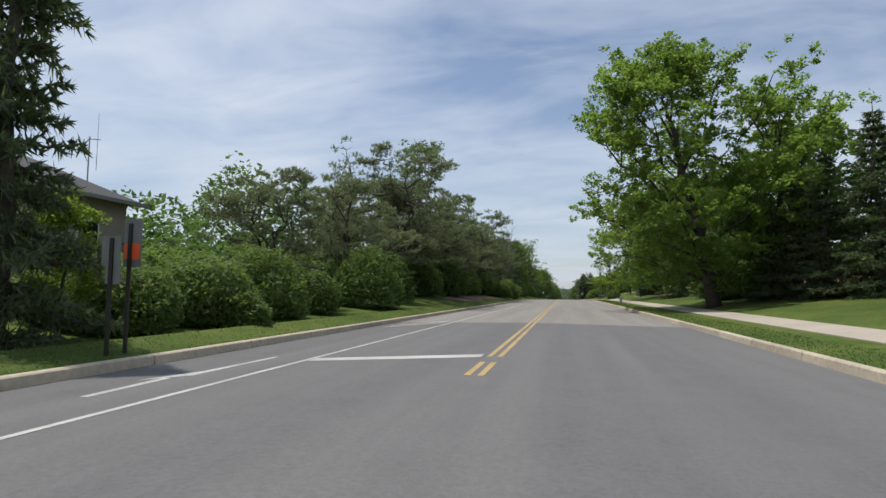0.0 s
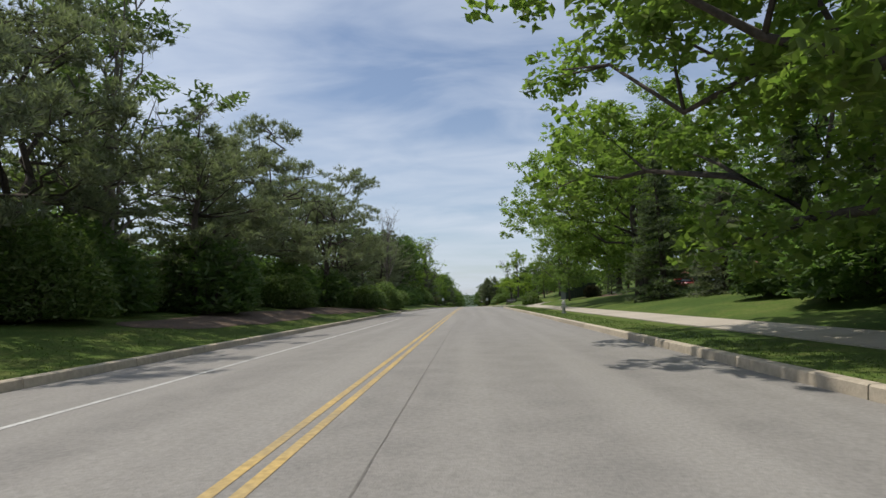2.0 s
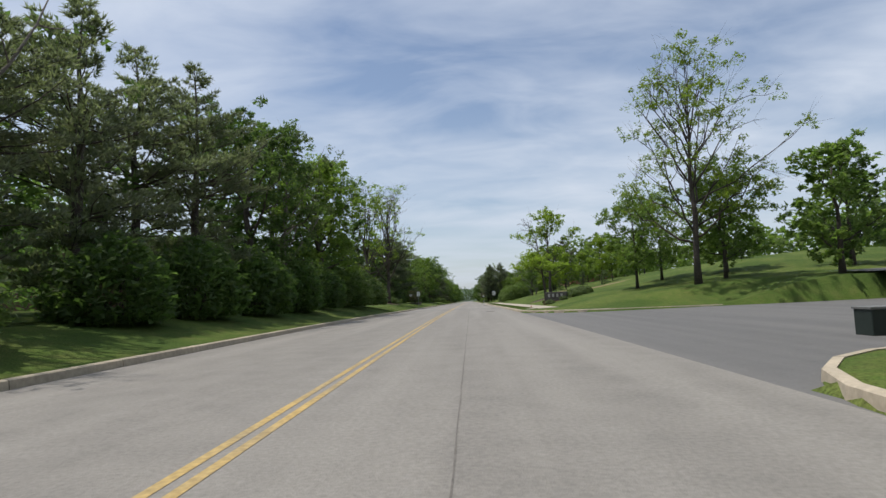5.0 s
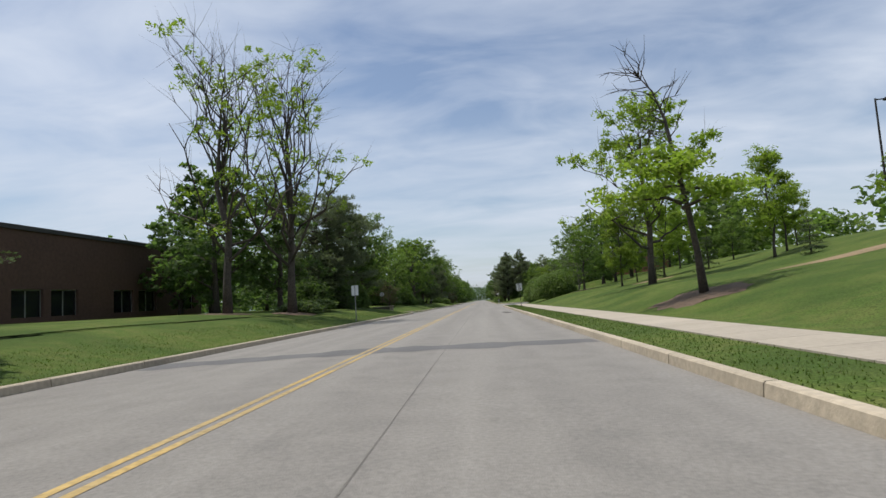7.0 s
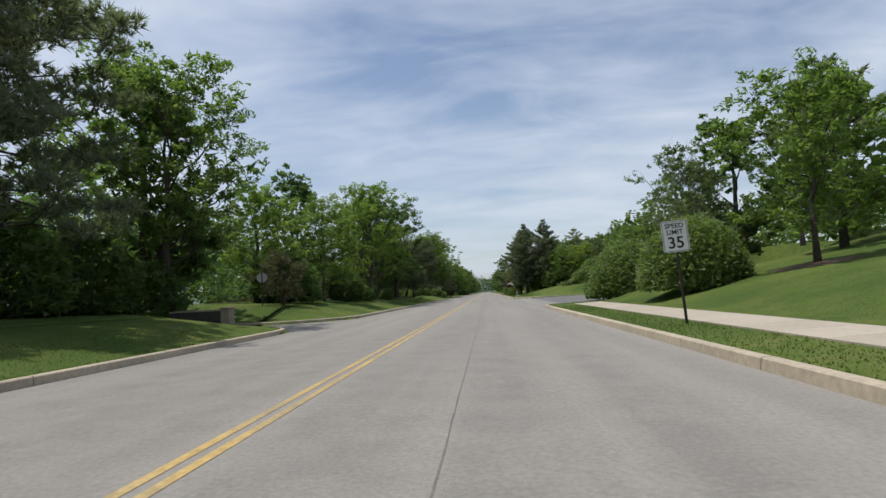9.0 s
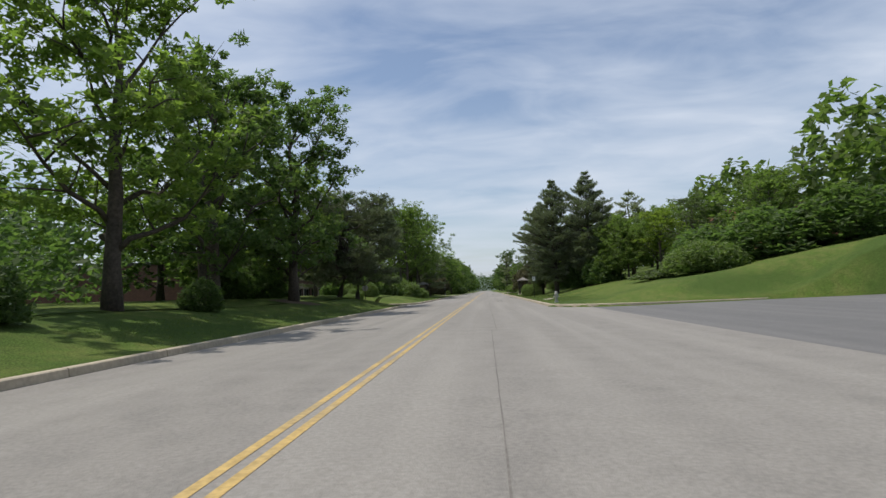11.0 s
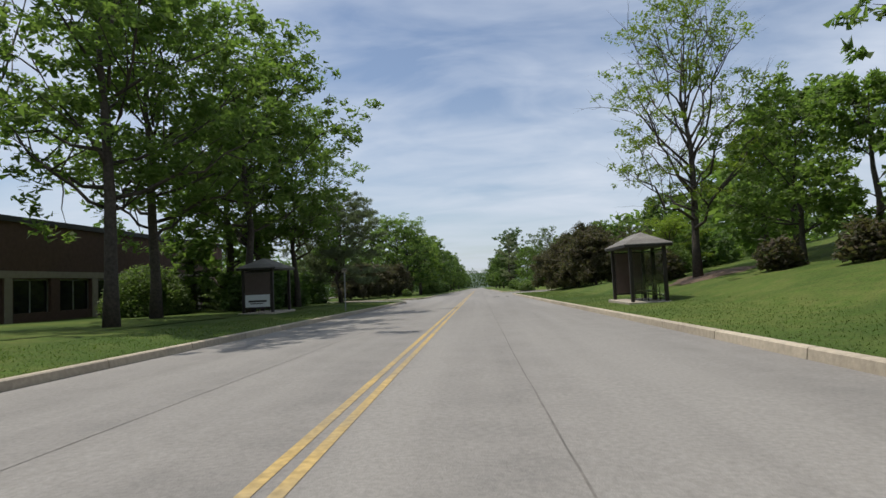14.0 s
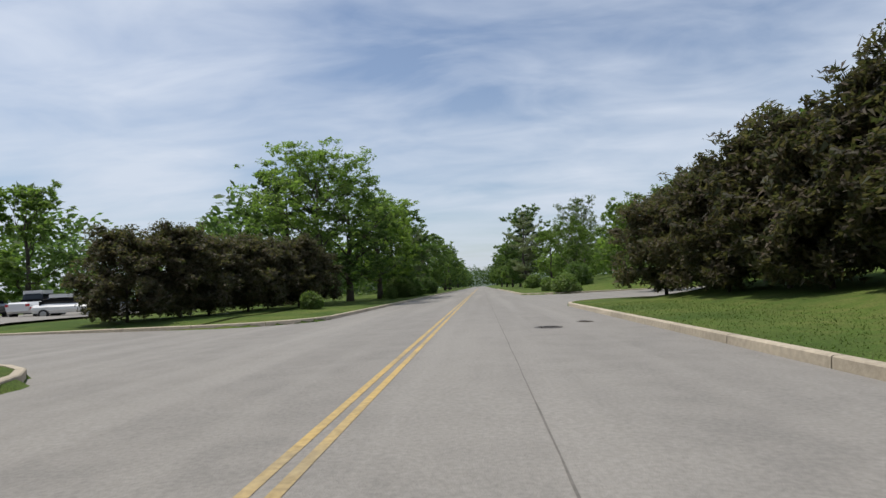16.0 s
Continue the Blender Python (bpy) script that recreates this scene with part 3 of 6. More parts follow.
    u *= rng.uniform(0.1, 1, size=(len(u), 1)) ** 0.6
    reach_ = np.repeat(rng.uniform(0.6, 1.25, size=(len(heads), 1)), each, 0) * (0.14 * cr + 0.30)
    pts = np.repeat(heads, each, 0) + u * reach_ * [1, 1, 0.7]
    pts = pts[pts[:, 2] > min(zb * 0.55, 2.0)]
    v, q = spray(rng, pts, leaf * (1.15 if tri else 1), tri=tri)
    tm = bpy.data.meshes.new("trunk")
    bm.to_mesh(tm); bm.free()
    tm.materials.append(bark)
    tm.polygons.foreach_set("use_smooth", [True] * len(tm.polygons))
    return [("trunk", tm), ("crown", mesh_from("crown", v, q, mat))]


def conifer(seed, H, R, zb, mat, shape="pine", dens=1.0, count=9, needle=0.30, lean=(0, 0), gap_=0.26, width=0.030, boughs=6):
    """A pine with open tiers of tufted boughs, or a dense drooping spruce."""
    rng = np.random.default_rng(seed)
    bm = bmesh.new()
    r0 = 0.017 * H
    line_ = [np.array([lean[0] * k, lean[1] * k, H * k - 0.3 * (k == 0)]) + (rng.normal(scale=0.010 * H, size=3) * [1, 1, 0] if 0 < k < 1 else 0) for k in (0, 0.2, 0.4, 0.6, 0.8, 1.0)]
    tube(bm, line_, [r0 * 1.3, r0, r0 * 0.85, r0 * 0.6, r0 * 0.35, r0 * 0.06], 8)
    at, way = [], []
    z = zb
    gap = (0.42 if shape == "spruce" else 0.85) / dens
    while z < H * 0.985:
        k = (z - zb) / (H - zb)
        if shape == "pine":
            prof = (0.55 + 0.9 * k) if k < 0.4 else max(0.10, 1.03 - 1.0 * (k - 0.4) / 0.6)
        else:
            prof = max(0.05, 1 - k) ** 0.85
        for b in range(7 if shape == "spruce" else boughs):
            az = rng.uniform(0, 6.28)
            ln = R * prof * rng.uniform(0.55, 1.12)
            if ln < 0.25:
                continue
            d = np.array([math.cos(az), math.sin(az), 0.0])
            kk = z / H
            p = np.array([lean[0] * kk, lean[1] * kk, z])
            rise = (rng.uniform(0.05, 0.4) + 0.3 * k) if shape != "spruce" else rng.uniform(-0.35, -0.05) + 0.5 * k
            q = p + d * ln + np.array([0, 0, rise * ln])
            pts = bend(rng, p, q, -0.06, 4, 0.05)
            rr = max(0.012, r0 * 0.30 * prof)
            tube(bm, pts, [rr, rr * 0.8, rr * 0.6, rr * 0.4, rr * 0.15], 5)
            m = max(2, int(ln / gap_))
            for i in range(m):
                f = (0.30 + 0.70 * (i + 0.5) / m) if shape != "spruce" else (0.12 + 0.88 * (i + 0.5) / m)
                base = p + (q - p) * f
                side = np.cross(d, [0, 0, 1.0])
                for s in (-1, 0, 1):
                    o = side * s * rng.uniform(0.15, 0.34) * ln * (1.1 - f) + side * s * 0.12
                    up = np.array([0, 0, rng.uniform(0.05, 0.28)]) if shape != "spruce" else np.array([0, 0, rng.uniform(-0.16, 0.05)])
                    at.append(base + o + up)
                    way.append(d * 0.7 + side * s * 0.5 + np.array([0, 0, -0.15 if shape == "spruce" else 0.75]))
        z += gap * rng.uniform(0.75, 1.25)
    at.append(np.array([lean[0], lean[1], H])); way.append(np.array([0, 0, 1.0]))
    v, q = tufts(rng, np.array(at), np.array(way), needle, width, count)
    tm = bpy.data.meshes.new("trunk")
    bm.to_mesh(tm); bm.free()
    tm.materials.append(BARK)
    tm.polygons.foreach_set("use_smooth", [True] * len(tm.polygons))
    return [("trunk", tm), ("crown", mesh_from("crown", v, q, mat))]


def gnarled_pine(seed, H, R, zb, mat, limbs=30, tufts_=13, needle=0.31, width=0.021, count=11, fork=0.36, forks=4, leader=0.0, crook=0.11):
    """An old pine: a crooked forked trunk, wandering limbs, needles in pads at the branch ends. leader: length of a bare dead top."""
    rng = np.random.default_rng(seed)
    bm = bmesh.new()
    r0 = 0.019 * H
    hf = H * fork
    side = rng.normal(size=2) * 0.035 * H
    stem = [np.array([0, 0, -0.3]), np.array([side[0] * 0.5, side[1] * 0.5, hf * 0.35]), np.array([side[0] * 1.1, side[1] * 1.1, hf * 0.7]), np.array([side[0], side[1], hf])]
    tube(bm, stem, [r0 * 1.35, r0, r0 * 0.9, r0 * 0.8], 9)
    lines_ = [stem]
    for i in range(forks):
        az = i * 6.28 / forks + rng.uniform(-0.5, 0.5)
        rad = R * (rng.uniform(0.25, 0.5) if i else 0.08)
        top = np.array([side[0] + math.cos(az) * rad, side[1] + math.sin(az) * rad, H * ((0.80 + 0.14 * rng.uniform()) if i else 0.97)])
        pts = bend(rng, stem[-1] if i < 3 else stem[-2], top, -0.03, 6, crook * 0.7)
        r1 = r0 * (0.62 if i else 0.7)
        tube(bm, pts, [r1, r1 * 0.9, r1 * 0.75, r1 * 0.6, r1 * 0.42, r1 * 0.26, r1 * 0.1], 7)
        lines_.append(pts)
    pads = [ln[-1] for ln in lines_[1:]] + [ln[-2] for ln in lines_[1:]]
    for i in range(limbs):
        z = zb + (H * 0.93 - zb) * (i + rng.uniform(0, 1)) / limbs
        near = [(abs(p[2] - z), j, p) for ln in (lines_[1:] if z > hf else lines_[:1]) for j, p in enumerate(ln)]
        near.sort(key=lambda q: q[0] + q[1] * 1e-6)
        b = near[int(rng.integers(0, min(len(near), forks if z > hf else 1)))][2]
        k = (z - zb) / (H - zb)
        prof = math.sqrt(max(0.06, 1 - ((k - 0.42) / 0.64) ** 2))
        az = rng.uniform(0, 6.28)
        end = np.array([side[0] + math.cos(az) * R * prof * rng.uniform(0.7, 1.05), side[1] + math.sin(az) * R * prof * rng.uniform(0.7, 1.05), 0])
        ln = np.linalg.norm(end[:2] - b[:2])
        end[2] = min(H * 0.97, max(zb * 0.7, b[2] + ln * rng.uniform(-0.05, 0.34)))
        pts = bend(rng, b, end, 0.05 - 0.1 * k, 6, crook)
        rr = float(max(0.02, r0 * 0.30 * (0.5 + ln / R * 0.6)))
        tube(bm, pts, [rr, rr * 0.85, rr * 0.7, rr * 0.55, rr * 0.42, rr * 0.28, rr * 0.1], 6)
        pads += [pts[-1], pts[-2]]
        way_ = (end - b) / (np.linalg.norm(end - b) + 1e-6)
        for s in range(5):
            c = pts[2 + s % 4]
            d = way_ * 0.6 + rng.normal(size=3) * [0.8, 0.8, 0.3] + [0, 0, 0.3]
            d /= np.linalg.norm(d)
            e = c + d * rng.uniform(0.16, 0.30) * R
            sub = bend(rng, c, e, -0.04, 3, 0.12)
            tube(bm, sub, [rr * 0.36, rr * 0.28, rr * 0.2, rr * 0.06], 5)
            pads += [e, sub[2]] if s % 2 else [e]
    if leader:
        up = lines_[1][-1]
        tip = up + np.array([-0.25, 0.0, 1.0]) * leader
        ln = bend(rng, up, tip, 0.0, 6, 0.09)
        tube(bm, ln, [r0 * 0.3, r0 * 0.25, r0 * 0.2, r0 * 0.16, r0 * 0.12, r0 * 0.08, r0 * 0.03], 6)
        for i in range(16):
            c = ln[1 + i % 5]
            d = rng.normal(size=3) * [1, 1, 0.3] + [0, 0, 0.35]
            e = c + d / np.linalg.norm(d) * rng.uniform(0.4, 1.5)
            tube(bm, bend(rng, c, e, 0.06, 4, 0.16), [r0 * 0.12, r0 * 0.1, r0 * 0.08, r0 * 0.05, r0 * 0.02], 4)
            if i % 3 == 0:
                pads.append(e)
    pads = np.array(pads)
    off = np.clip(rng.normal(size=(len(pads) * tufts_, 3)), -1.6, 1.6) * [0.21, 0.21, 0.10]
    at = np.repeat(pads, tufts_, 0) + off
    way = off * 2.6 + rng.normal(size=at.shape) * 0.15 + [0, 0, 0.75]
    v, q = tufts(rng, at, way, needle, width, count)
    tm = bpy.data.meshes.new("trunk")
    bm.to_mesh(tm); bm.free()
    tm.materials.append(BARK)
    tm.polygons.foreach_set("use_smooth", [True] * len(tm.polygons))
    return [("trunk", tm), ("crown", mesh_from("crown", v, q, mat))]


def bush(seed, R, H, mat, n=4200, leaf=0.13, lumps=7, rough=0.045, tri=False):
    """A lumpy shrub clothed in leaves down to the ground."""
    rng = np.random.default_rng(seed)
    bm = bmesh.new()
    for i in range(9):
        az = i * 0.7
        p = np.array([0.12 * math.cos(az), 0.12 * math.sin(az), -0.15])
        q = np.array([math.cos(az) * R * 0.6, math.sin(az) * R * 0.6, H * rng.uniform(0.5, 0.8)])
        tube(bm, bend(rng, p, q, 0.05, 3), [0.035, 0.028, 0.02, 0.006], 5)
    lob = rng.normal(size=(lumps, 3)); lob[:, 2] = np.abs(lob[:, 2])
    lob /= np.linalg.norm(lob, axis=1)[:, None]
    u = rng.normal(size=(n, 3)); u[:, 2] = np.abs(u[:, 2]) * 1.05 - 0.1
    u /= np.linalg.norm(u, axis=1)[:, None]
    close = (u @ lob.T).max(1)
    shape_ = 0.66 + 0.38 * np.clip((close - 0.66) / 0.3, 0, 1) ** 0.8
    depth = 1 - 0.45 * rng.uniform(size=n) ** 2.2 + rng.normal(scale=rough, size=n)
    pts = u * (shape_ * depth)[:, None] * [R, R, H]
    pts[:, 2] = np.maximum(pts[:, 2], rng.uniform(0.02, 0.25, size=n))
    ns = int(30 * R * R)
    us = rng.normal(size=(ns, 3)); us[:, 2] = np.abs(us[:, 2]) + 0.15
    us /= np.linalg.norm(us, axis=1)[:, None]
    k = (0.66 + 0.38 * np.clip(((us @ lob.T).max(1) - 0.66) / 0.3, 0, 1) ** 0.8)[:, None] * us * [R, R, H]
    shoot = np.repeat(k, 7, 0) + np.tile(np.linspace(-0.1, 1, 7), ns)[:, None] * np.repeat(us * 0.5 + [0, 0, 0.5], 7, 0) * leaf * np.repeat(rng.uniform(0.8, 2.4, size=(ns, 1)), 7, 0)
    pts = np.concatenate([pts, shoot + rng.normal(scale=leaf * 0.35, size=shoot.shape)])
    v, q = spray(rng, pts, leaf, up=0.5, tri=tri)
    tm = bpy.data.meshes.new("woody_base")
    bm.to_mesh(tm); bm.free()
    tm.materials.append(BARK)
    return [("woody_base", tm), ("foliage", mesh_from("foliage", v, q, mat))]


def plant(name, proto, x, y, label, category, size=1.0, spin=0.0, group="", tilt=(0, 0), z=None, stretch=None):
    s = stretch or (size, size, size)
    m = pose(x, y, land(x, y) if z is None else z, tilt[0], tilt[1], math.degrees(spin)) @ Matrix.Diagonal((*s, 1))
    ob = thing(name, m, label, category, group)
    for n, me in proto:
        part(n, me, None, ob)
    return ob


# ---- kinds of plant ----
P = {
    "pine_near": conifer(31, 13, 4.6, 1.6, NEEDLE, dens=1.22, count=9, needle=0.30, gap_=0.21, width=0.032, boughs=6),
    "pine2_near": conifer(32, 12, 4.4, 0.9, NEEDLE, dens=1.28, count=9, needle=0.30, lean=(0.5, 0.3), gap_=0.21, width=0.032, boughs=6),
    "gnarled": gnarled_pine(61, 11, 4.8, 2.9, NEEDLE, 27, 13),
    "gnarled2": gnarled_pine(62, 11, 4.6, 2.2, NEEDLE, 27, 12, fork=0.3, forks=5, crook=0.13),
    "umbrella": gnarled_pine(63, 10.5, 5.2, 1.7, NEEDLE_DEEP, 64, 14, 0.32, 0.024, fork=0.28, forks=6),
    "heavy": conifer(64, 13.5, 4.5, 1.3, NEEDLE_DEEP, dens=1.75, count=11, needle=0.31, gap_=0.22, width=0.032, boughs=8),
    "crooked": gnarled_pine(65, 11, 4.6, 4.0, NEEDLE, 22, 12, fork=0.4, forks=3, crook=0.16),
    "spruce_near": conifer(39, 11, 2.7, 0.3, NEEDLE_DARK, "spruce", 1.8, 13, 0.17, gap_=0.115, width=0.018),
    "oak_far": broadleaf(51, 14, 5.2, 1.6, 130, 42, 0.34, LEAF, BARK, 1.0, 9),
    "oak2_far": broadleaf(52, 14, 5.0, 1.2, 130, 42, 0.34, LEAF_DARK, BARK, 1.0, 9),
    "dark_far": broadleaf(53, 14, 5.6, 1.0, 120, 26, 0.34, LEAF_DARK, BARK, 1.05, 9),
    "pine_far": conifer(54, 13, 4.6, 1.6, NEEDLE, dens=0.85, count=5, needle=0.46, gap_=0.36, width=0.085),
    "spruce_far": conifer(55, 11, 2.7, 0.3, NEEDLE_DARK, "spruce", 0.8, 5, 0.34, gap_=0.34, width=0.07),
    "big": broadleaf(11, 20, 8.2, 1.6, 320, 190, 0.165, LEAF_FRESH, BARK, 0.68, 20, lean=(-3.4, 0.4), tri=False),
    "big2": broadleaf(12, 15, 9.6, 3.2, 240, 260, 0.17, LEAF_FRESH, BARK, 0.66, 18),
    "oak": broadleaf(13, 14, 5.2, 2.4, 160, 84, 0.185, LEAF_FRESH, BARK, 1.0, 13),
    "oak2": broadleaf(14, 14, 4.9, 2.0, 160, 80, 0.185, LEAF_DARK, BARK, 1.0, 13),
    "maple": broadleaf(15, 15, 5.4, 4.8, 200, 66, 0.165, LEAF, BARK, 0.9, 18, trunk=0.0135),
    "dark": broadleaf(16, 14, 5.6, 1.0, 170, 74, 0.20, LEAF_DARK, BARK, 1.05, 12),
    "thin": broadleaf(17, 17, 7.2, 4.2, 150, 60, 0.15, LEAF_YELLOW, BARK, 0.7, 21, bare=0.72, tall=0.30, trunk=0.015),
    "thin2": broadleaf(18, 18, 6.8, 4.2, 150, 64, 0.15, LEAF_YELLOW, BARK, 0.7, 21, bare=0.62, tall=0.30, trunk=0.015),
    "bare": broadleaf(19, 16, 4.0, 5.0, 60, 14, 0.14, LEAF_PALE, BARK_PALE, 0.7, 17, bare=0.85, tall=0.3, trunk=0.013),
    "airy": broadleaf(20, 18, 6.4, 4.2, 190, 70, 0.13, LEAF_YELLOW, BARK, 0.75, 28, bare=0.36, tall=0.1, flat=0.4, trunk=0.013),
    "yellow": broadleaf(21, 10, 4.5, 2.4, 110, 80, 0.15, LEAF_YELLOW, BARK, 0.85, 13, bare=0.15, flat=0.35),
    "sapling": broadleaf(22, 6.5, 1.7, 1.6, 80, 80, 0.095, LEAF_YELLOW, BARK, 1.0, 10, trunk=0.012),
    "small": broadleaf(23, 8, 3.6, 1.6, 110, 70, 0.15, LEAF, BARK, 1.0, 10, trunk=0.016),
    "pale": broadleaf(24, 15, 4.4, 3.0, 130, 60, 0.16, LEAF_PALE, BARK_PALE, 0.85, 14, bare=0.2, tall=0.1, trunk=0.014),
    "rust": broadleaf(25, 9, 4.4, 0.8, 130, 80, 0.15, LEAF_RUST, BARK, 1.05, 10),
    "pine": conifer(31, 13, 4.6, 1.6, NEEDLE, dens=1.15, count=8, needle=0.36, width=0.045),
    "pine2": conifer(32, 12, 4.4, 0.9, NEEDLE, dens=1.25, count=8, needle=0.36, lean=(0.5, 0.3), width=0.045),
    "pine3": conifer(33, 10.5, 4.4, 3.0, NEEDLE_DARK, dens=1.1, count=7, needle=0.38, lean=(-0.6, 0.3), width=0.05),
    "deadtop": gnarled_pine(66, 10, 4.2, 1.6, NEEDLE, 30, 12, fork=0.45, forks=4, leader=3.0, crook=0.14),
    "spruce": conifer(35, 11, 2.7, 0.3, NEEDLE_DARK, "spruce", 0.95, 8, 0.27, gap_=0.25, width=0.04),
    "spruce2": conifer(36, 10, 2.5, 0.3, NEEDLE, "spruce", 0.95, 8, 0.27, gap_=0.25, width=0.04),
    "spruce_small": conifer(37, 3.6, 1.3, 0.15, NEEDLE_DARK, "spruce", 1.0, 7, 0.2),
    "hedge": bush(41, 2.0, 2.8, LEAF_HEDGE, 15000, 0.105, 15, 0.04, True),
    "hedge2": bush(42, 1.9, 2.2, LEAF_HEDGE, 11500, 0.105, 12, 0.04, True),
    "shrub": bush(43, 1.5, 1.8, LEAF_HEDGE, 3000, 0.12, 8),
    "dark_shrub": bush(44, 2.1, 3.0, LEAF_DARK, 4200, 0.19, 10, 0.07, True),
    "bronze": broadleaf(45, 5.0, 2.9, 0.3, 190, 120, 0.135, LEAF_RUST, BARK, 0.85, 14, trunk=0.016, flat=0.75),
    "low": bush(46, 1.2, 0.8, LEAF_PALE, 1800, 0.10, 6),
    "red": bush(47, 0.9, 1.3, LEAF_RUST, 1600, 0.11, 6),
}
SHORT = {
    "big": ("deciduous_tree", "large spreading roadside tree with fresh green leaves", "tree"),
    "big2": ("deciduous_tree", "spreading tree with long limbs reaching over the road", "tree"),
    "oak": ("deciduous_tree", "full-crowned green deciduous tree on the grass", "tree"),
    "oak2": ("deciduous_tree", "dense dark green deciduous tree on the grass", "tree"),
    "maple": ("maple_tree", "tall leafy maple tree with straight dark trunk", "tree"),
    "dark": ("deciduous_tree", "dense dark green tree leafy to the ground", "tree"),
    "thin": ("deciduous_tree", "tall half-bare tree with sparse leaves and upright twigs", "tree"),
    "thin2": ("deciduous_tree", "tall sparse tree with yellow-green leaves and bare ends", "tree"),
    "bare": ("bare_tree", "nearly leafless grey tree with fine upright branches", "tree"),
    "airy": ("deciduous_tree", "tall slender tree with an open airy crown", "tree"),
    "yellow": ("deciduous_tree", "yellow-green tree with flat layered boughs", "tree"),
    "sapling": ("young_tree", "slim young tree with bright green leaves on the bank", "young tree"),
    "small": ("small_tree", "small round-headed green tree on the grass", "tree"),
    "pale": ("deciduous_tree", "tall greyish tree with pale young leaves", "tree"),
    "rust": ("deciduous_tree", "low tree with bronze green leaves", "tree"),
    "pine": ("pine_tree", "grey-green pine tree with open tiers of boughs", "pine tree"),
    "gnarled": ("pine_tree", "old grey-green pine with crooked limbs and tufted pads", "pine tree"),
    "gnarled2": ("pine_tree", "crooked grey-green pine forked low with open boughs", "pine tree"),
    "umbrella": ("pine_tree", "broad old pine with several rounded dark heads", "pine tree"),
    "heavy": ("pine_tree", "tall heavy pine with a full dark crown", "pine tree"),
    "crooked": ("pine_tree", "sparse crooked pine with long bare limbs", "pine tree"),
    "pine2": ("pine_tree", "leaning grey-green pine tree with tufted boughs", "pine tree"),
    "pine3": ("pine_tree", "dark pine tree with bare lower trunk", "pine tree"),
    "deadtop": ("pine_tree", "pine tree with a dead bare leader", "pine tree"),
    "spruce": ("spruce_tree", "dark dense spruce tree branched to the ground", "spruce tree"),
    "spruce2": ("spruce_tree", "grey-green conical spruce tree beside the road", "spruce tree"),
    "spruce_small": ("spruce_tree", "small dark conical spruce on the grass", "spruce tree"),
    "hedge": ("shrub", "large rounded light green shrub beside the verge", "shrub"),
    "hedge2": ("shrub", "lumpy light green shrub beside the verge", "shrub"),
    "shrub": ("shrub", "rounded clipped light green shrub on the grass", "shrub"),
    "dark_shrub": ("shrub", "dense dark green shrub under the trees", "shrub"),
    "bronze": ("shrub", "tall dense bronze-brown shrub on the grass", "shrub"),
    "low": ("shrub", "low pale spreading shrub on the grass", "shrub"),
    "red": ("shrub", "small reddish shrub on the grass", "shrub"),
}
BASE_H = {"gnarled": 11, "gnarled2": 11, "umbrella": 10.5, "heavy": 13.5, "crooked": 11, "big": 20, "big2": 15, "oak": 14, "oak2": 14, "maple": 15, "dark": 14, "thin": 17, "thin2": 18, "bare": 16, "airy": 18, "yellow": 10, "sapling": 6.5,
          "small": 8, "pale": 15, "rust": 9, "pine": 13, "pine2": 12, "pine3": 10.5, "deadtop": 10, "spruce": 11, "spruce2": 10, "spruce_small": 3.6,
          "hedge": 2.8, "hedge2": 2.2, "shrub": 1.8, "dark_shrub": 3.0, "bronze": 5.0, "low": 0.8, "red": 1.3}
_turn = random.Random(5)


def put(kind, x, y, h, wide=1.0, group="", spin=None):
    name, label, cat = SHORT[kind]
    s = h / BASE_H[kind]
    away_ = abs(x) > 16.4 or y > 436
    use = kind
    if away_ and kind in ("oak", "oak2", "dark", "pine", "spruce"):
        use = kind + "_far"
    elif away_ and kind in ("maple", "pine2", "spruce2"):
        use = {"maple": "oak", "pine2": "pine", "spruce2": "spruce"}[kind] + "_far"
        s = h / BASE_H[use[:-4]]
    elif kind == "spruce" and y < 9:
        use = "spruce_near"
    elif kind in ("pine", "pine2") and abs(x) < 13.75:
        use = kind + "_near"
    plant(name, P[use], x, y, label, cat, spin=_turn.uniform(0, 6.28) if spin is None else spin, group=group, stretch=(s * wide, s * wide, s))


LEFT_ROW = "trees along the verge"
# the brow of the hill
put("spruce", -10.3, 16.78, 12.5, 0.66); put("spruce", -12.8, 12.95, 13, 0.8); put("sapling", -10.6, 18.37, 2.9, 1.2)
for x, y, h, k in ((-10.9, 20.28, 1.7, "hedge2"), (-10.9, 23.38, 2.0, "hedge2"), (-11.0, 26.82, 2.3, "hedge"), (-11.4, 30.6, 2.0, "hedge2"), (-9.3, 23.1, 1.0, "shrub"),
                (-12.9, 24.76, 2.3, "hedge2"), (-13.4, 29.41, 2.5, "hedge"), (-12.8, 21.26, 2.0, "hedge2"), (-11.0, 37.4, 2.9, "hedge"), (-13.4, 40.6, 2.6, "dark_shrub"), (-12.9, 44.5, 2.6, "dark_shrub")):
    put(k, x, y, h, 1.0, "shrubs along the verge")
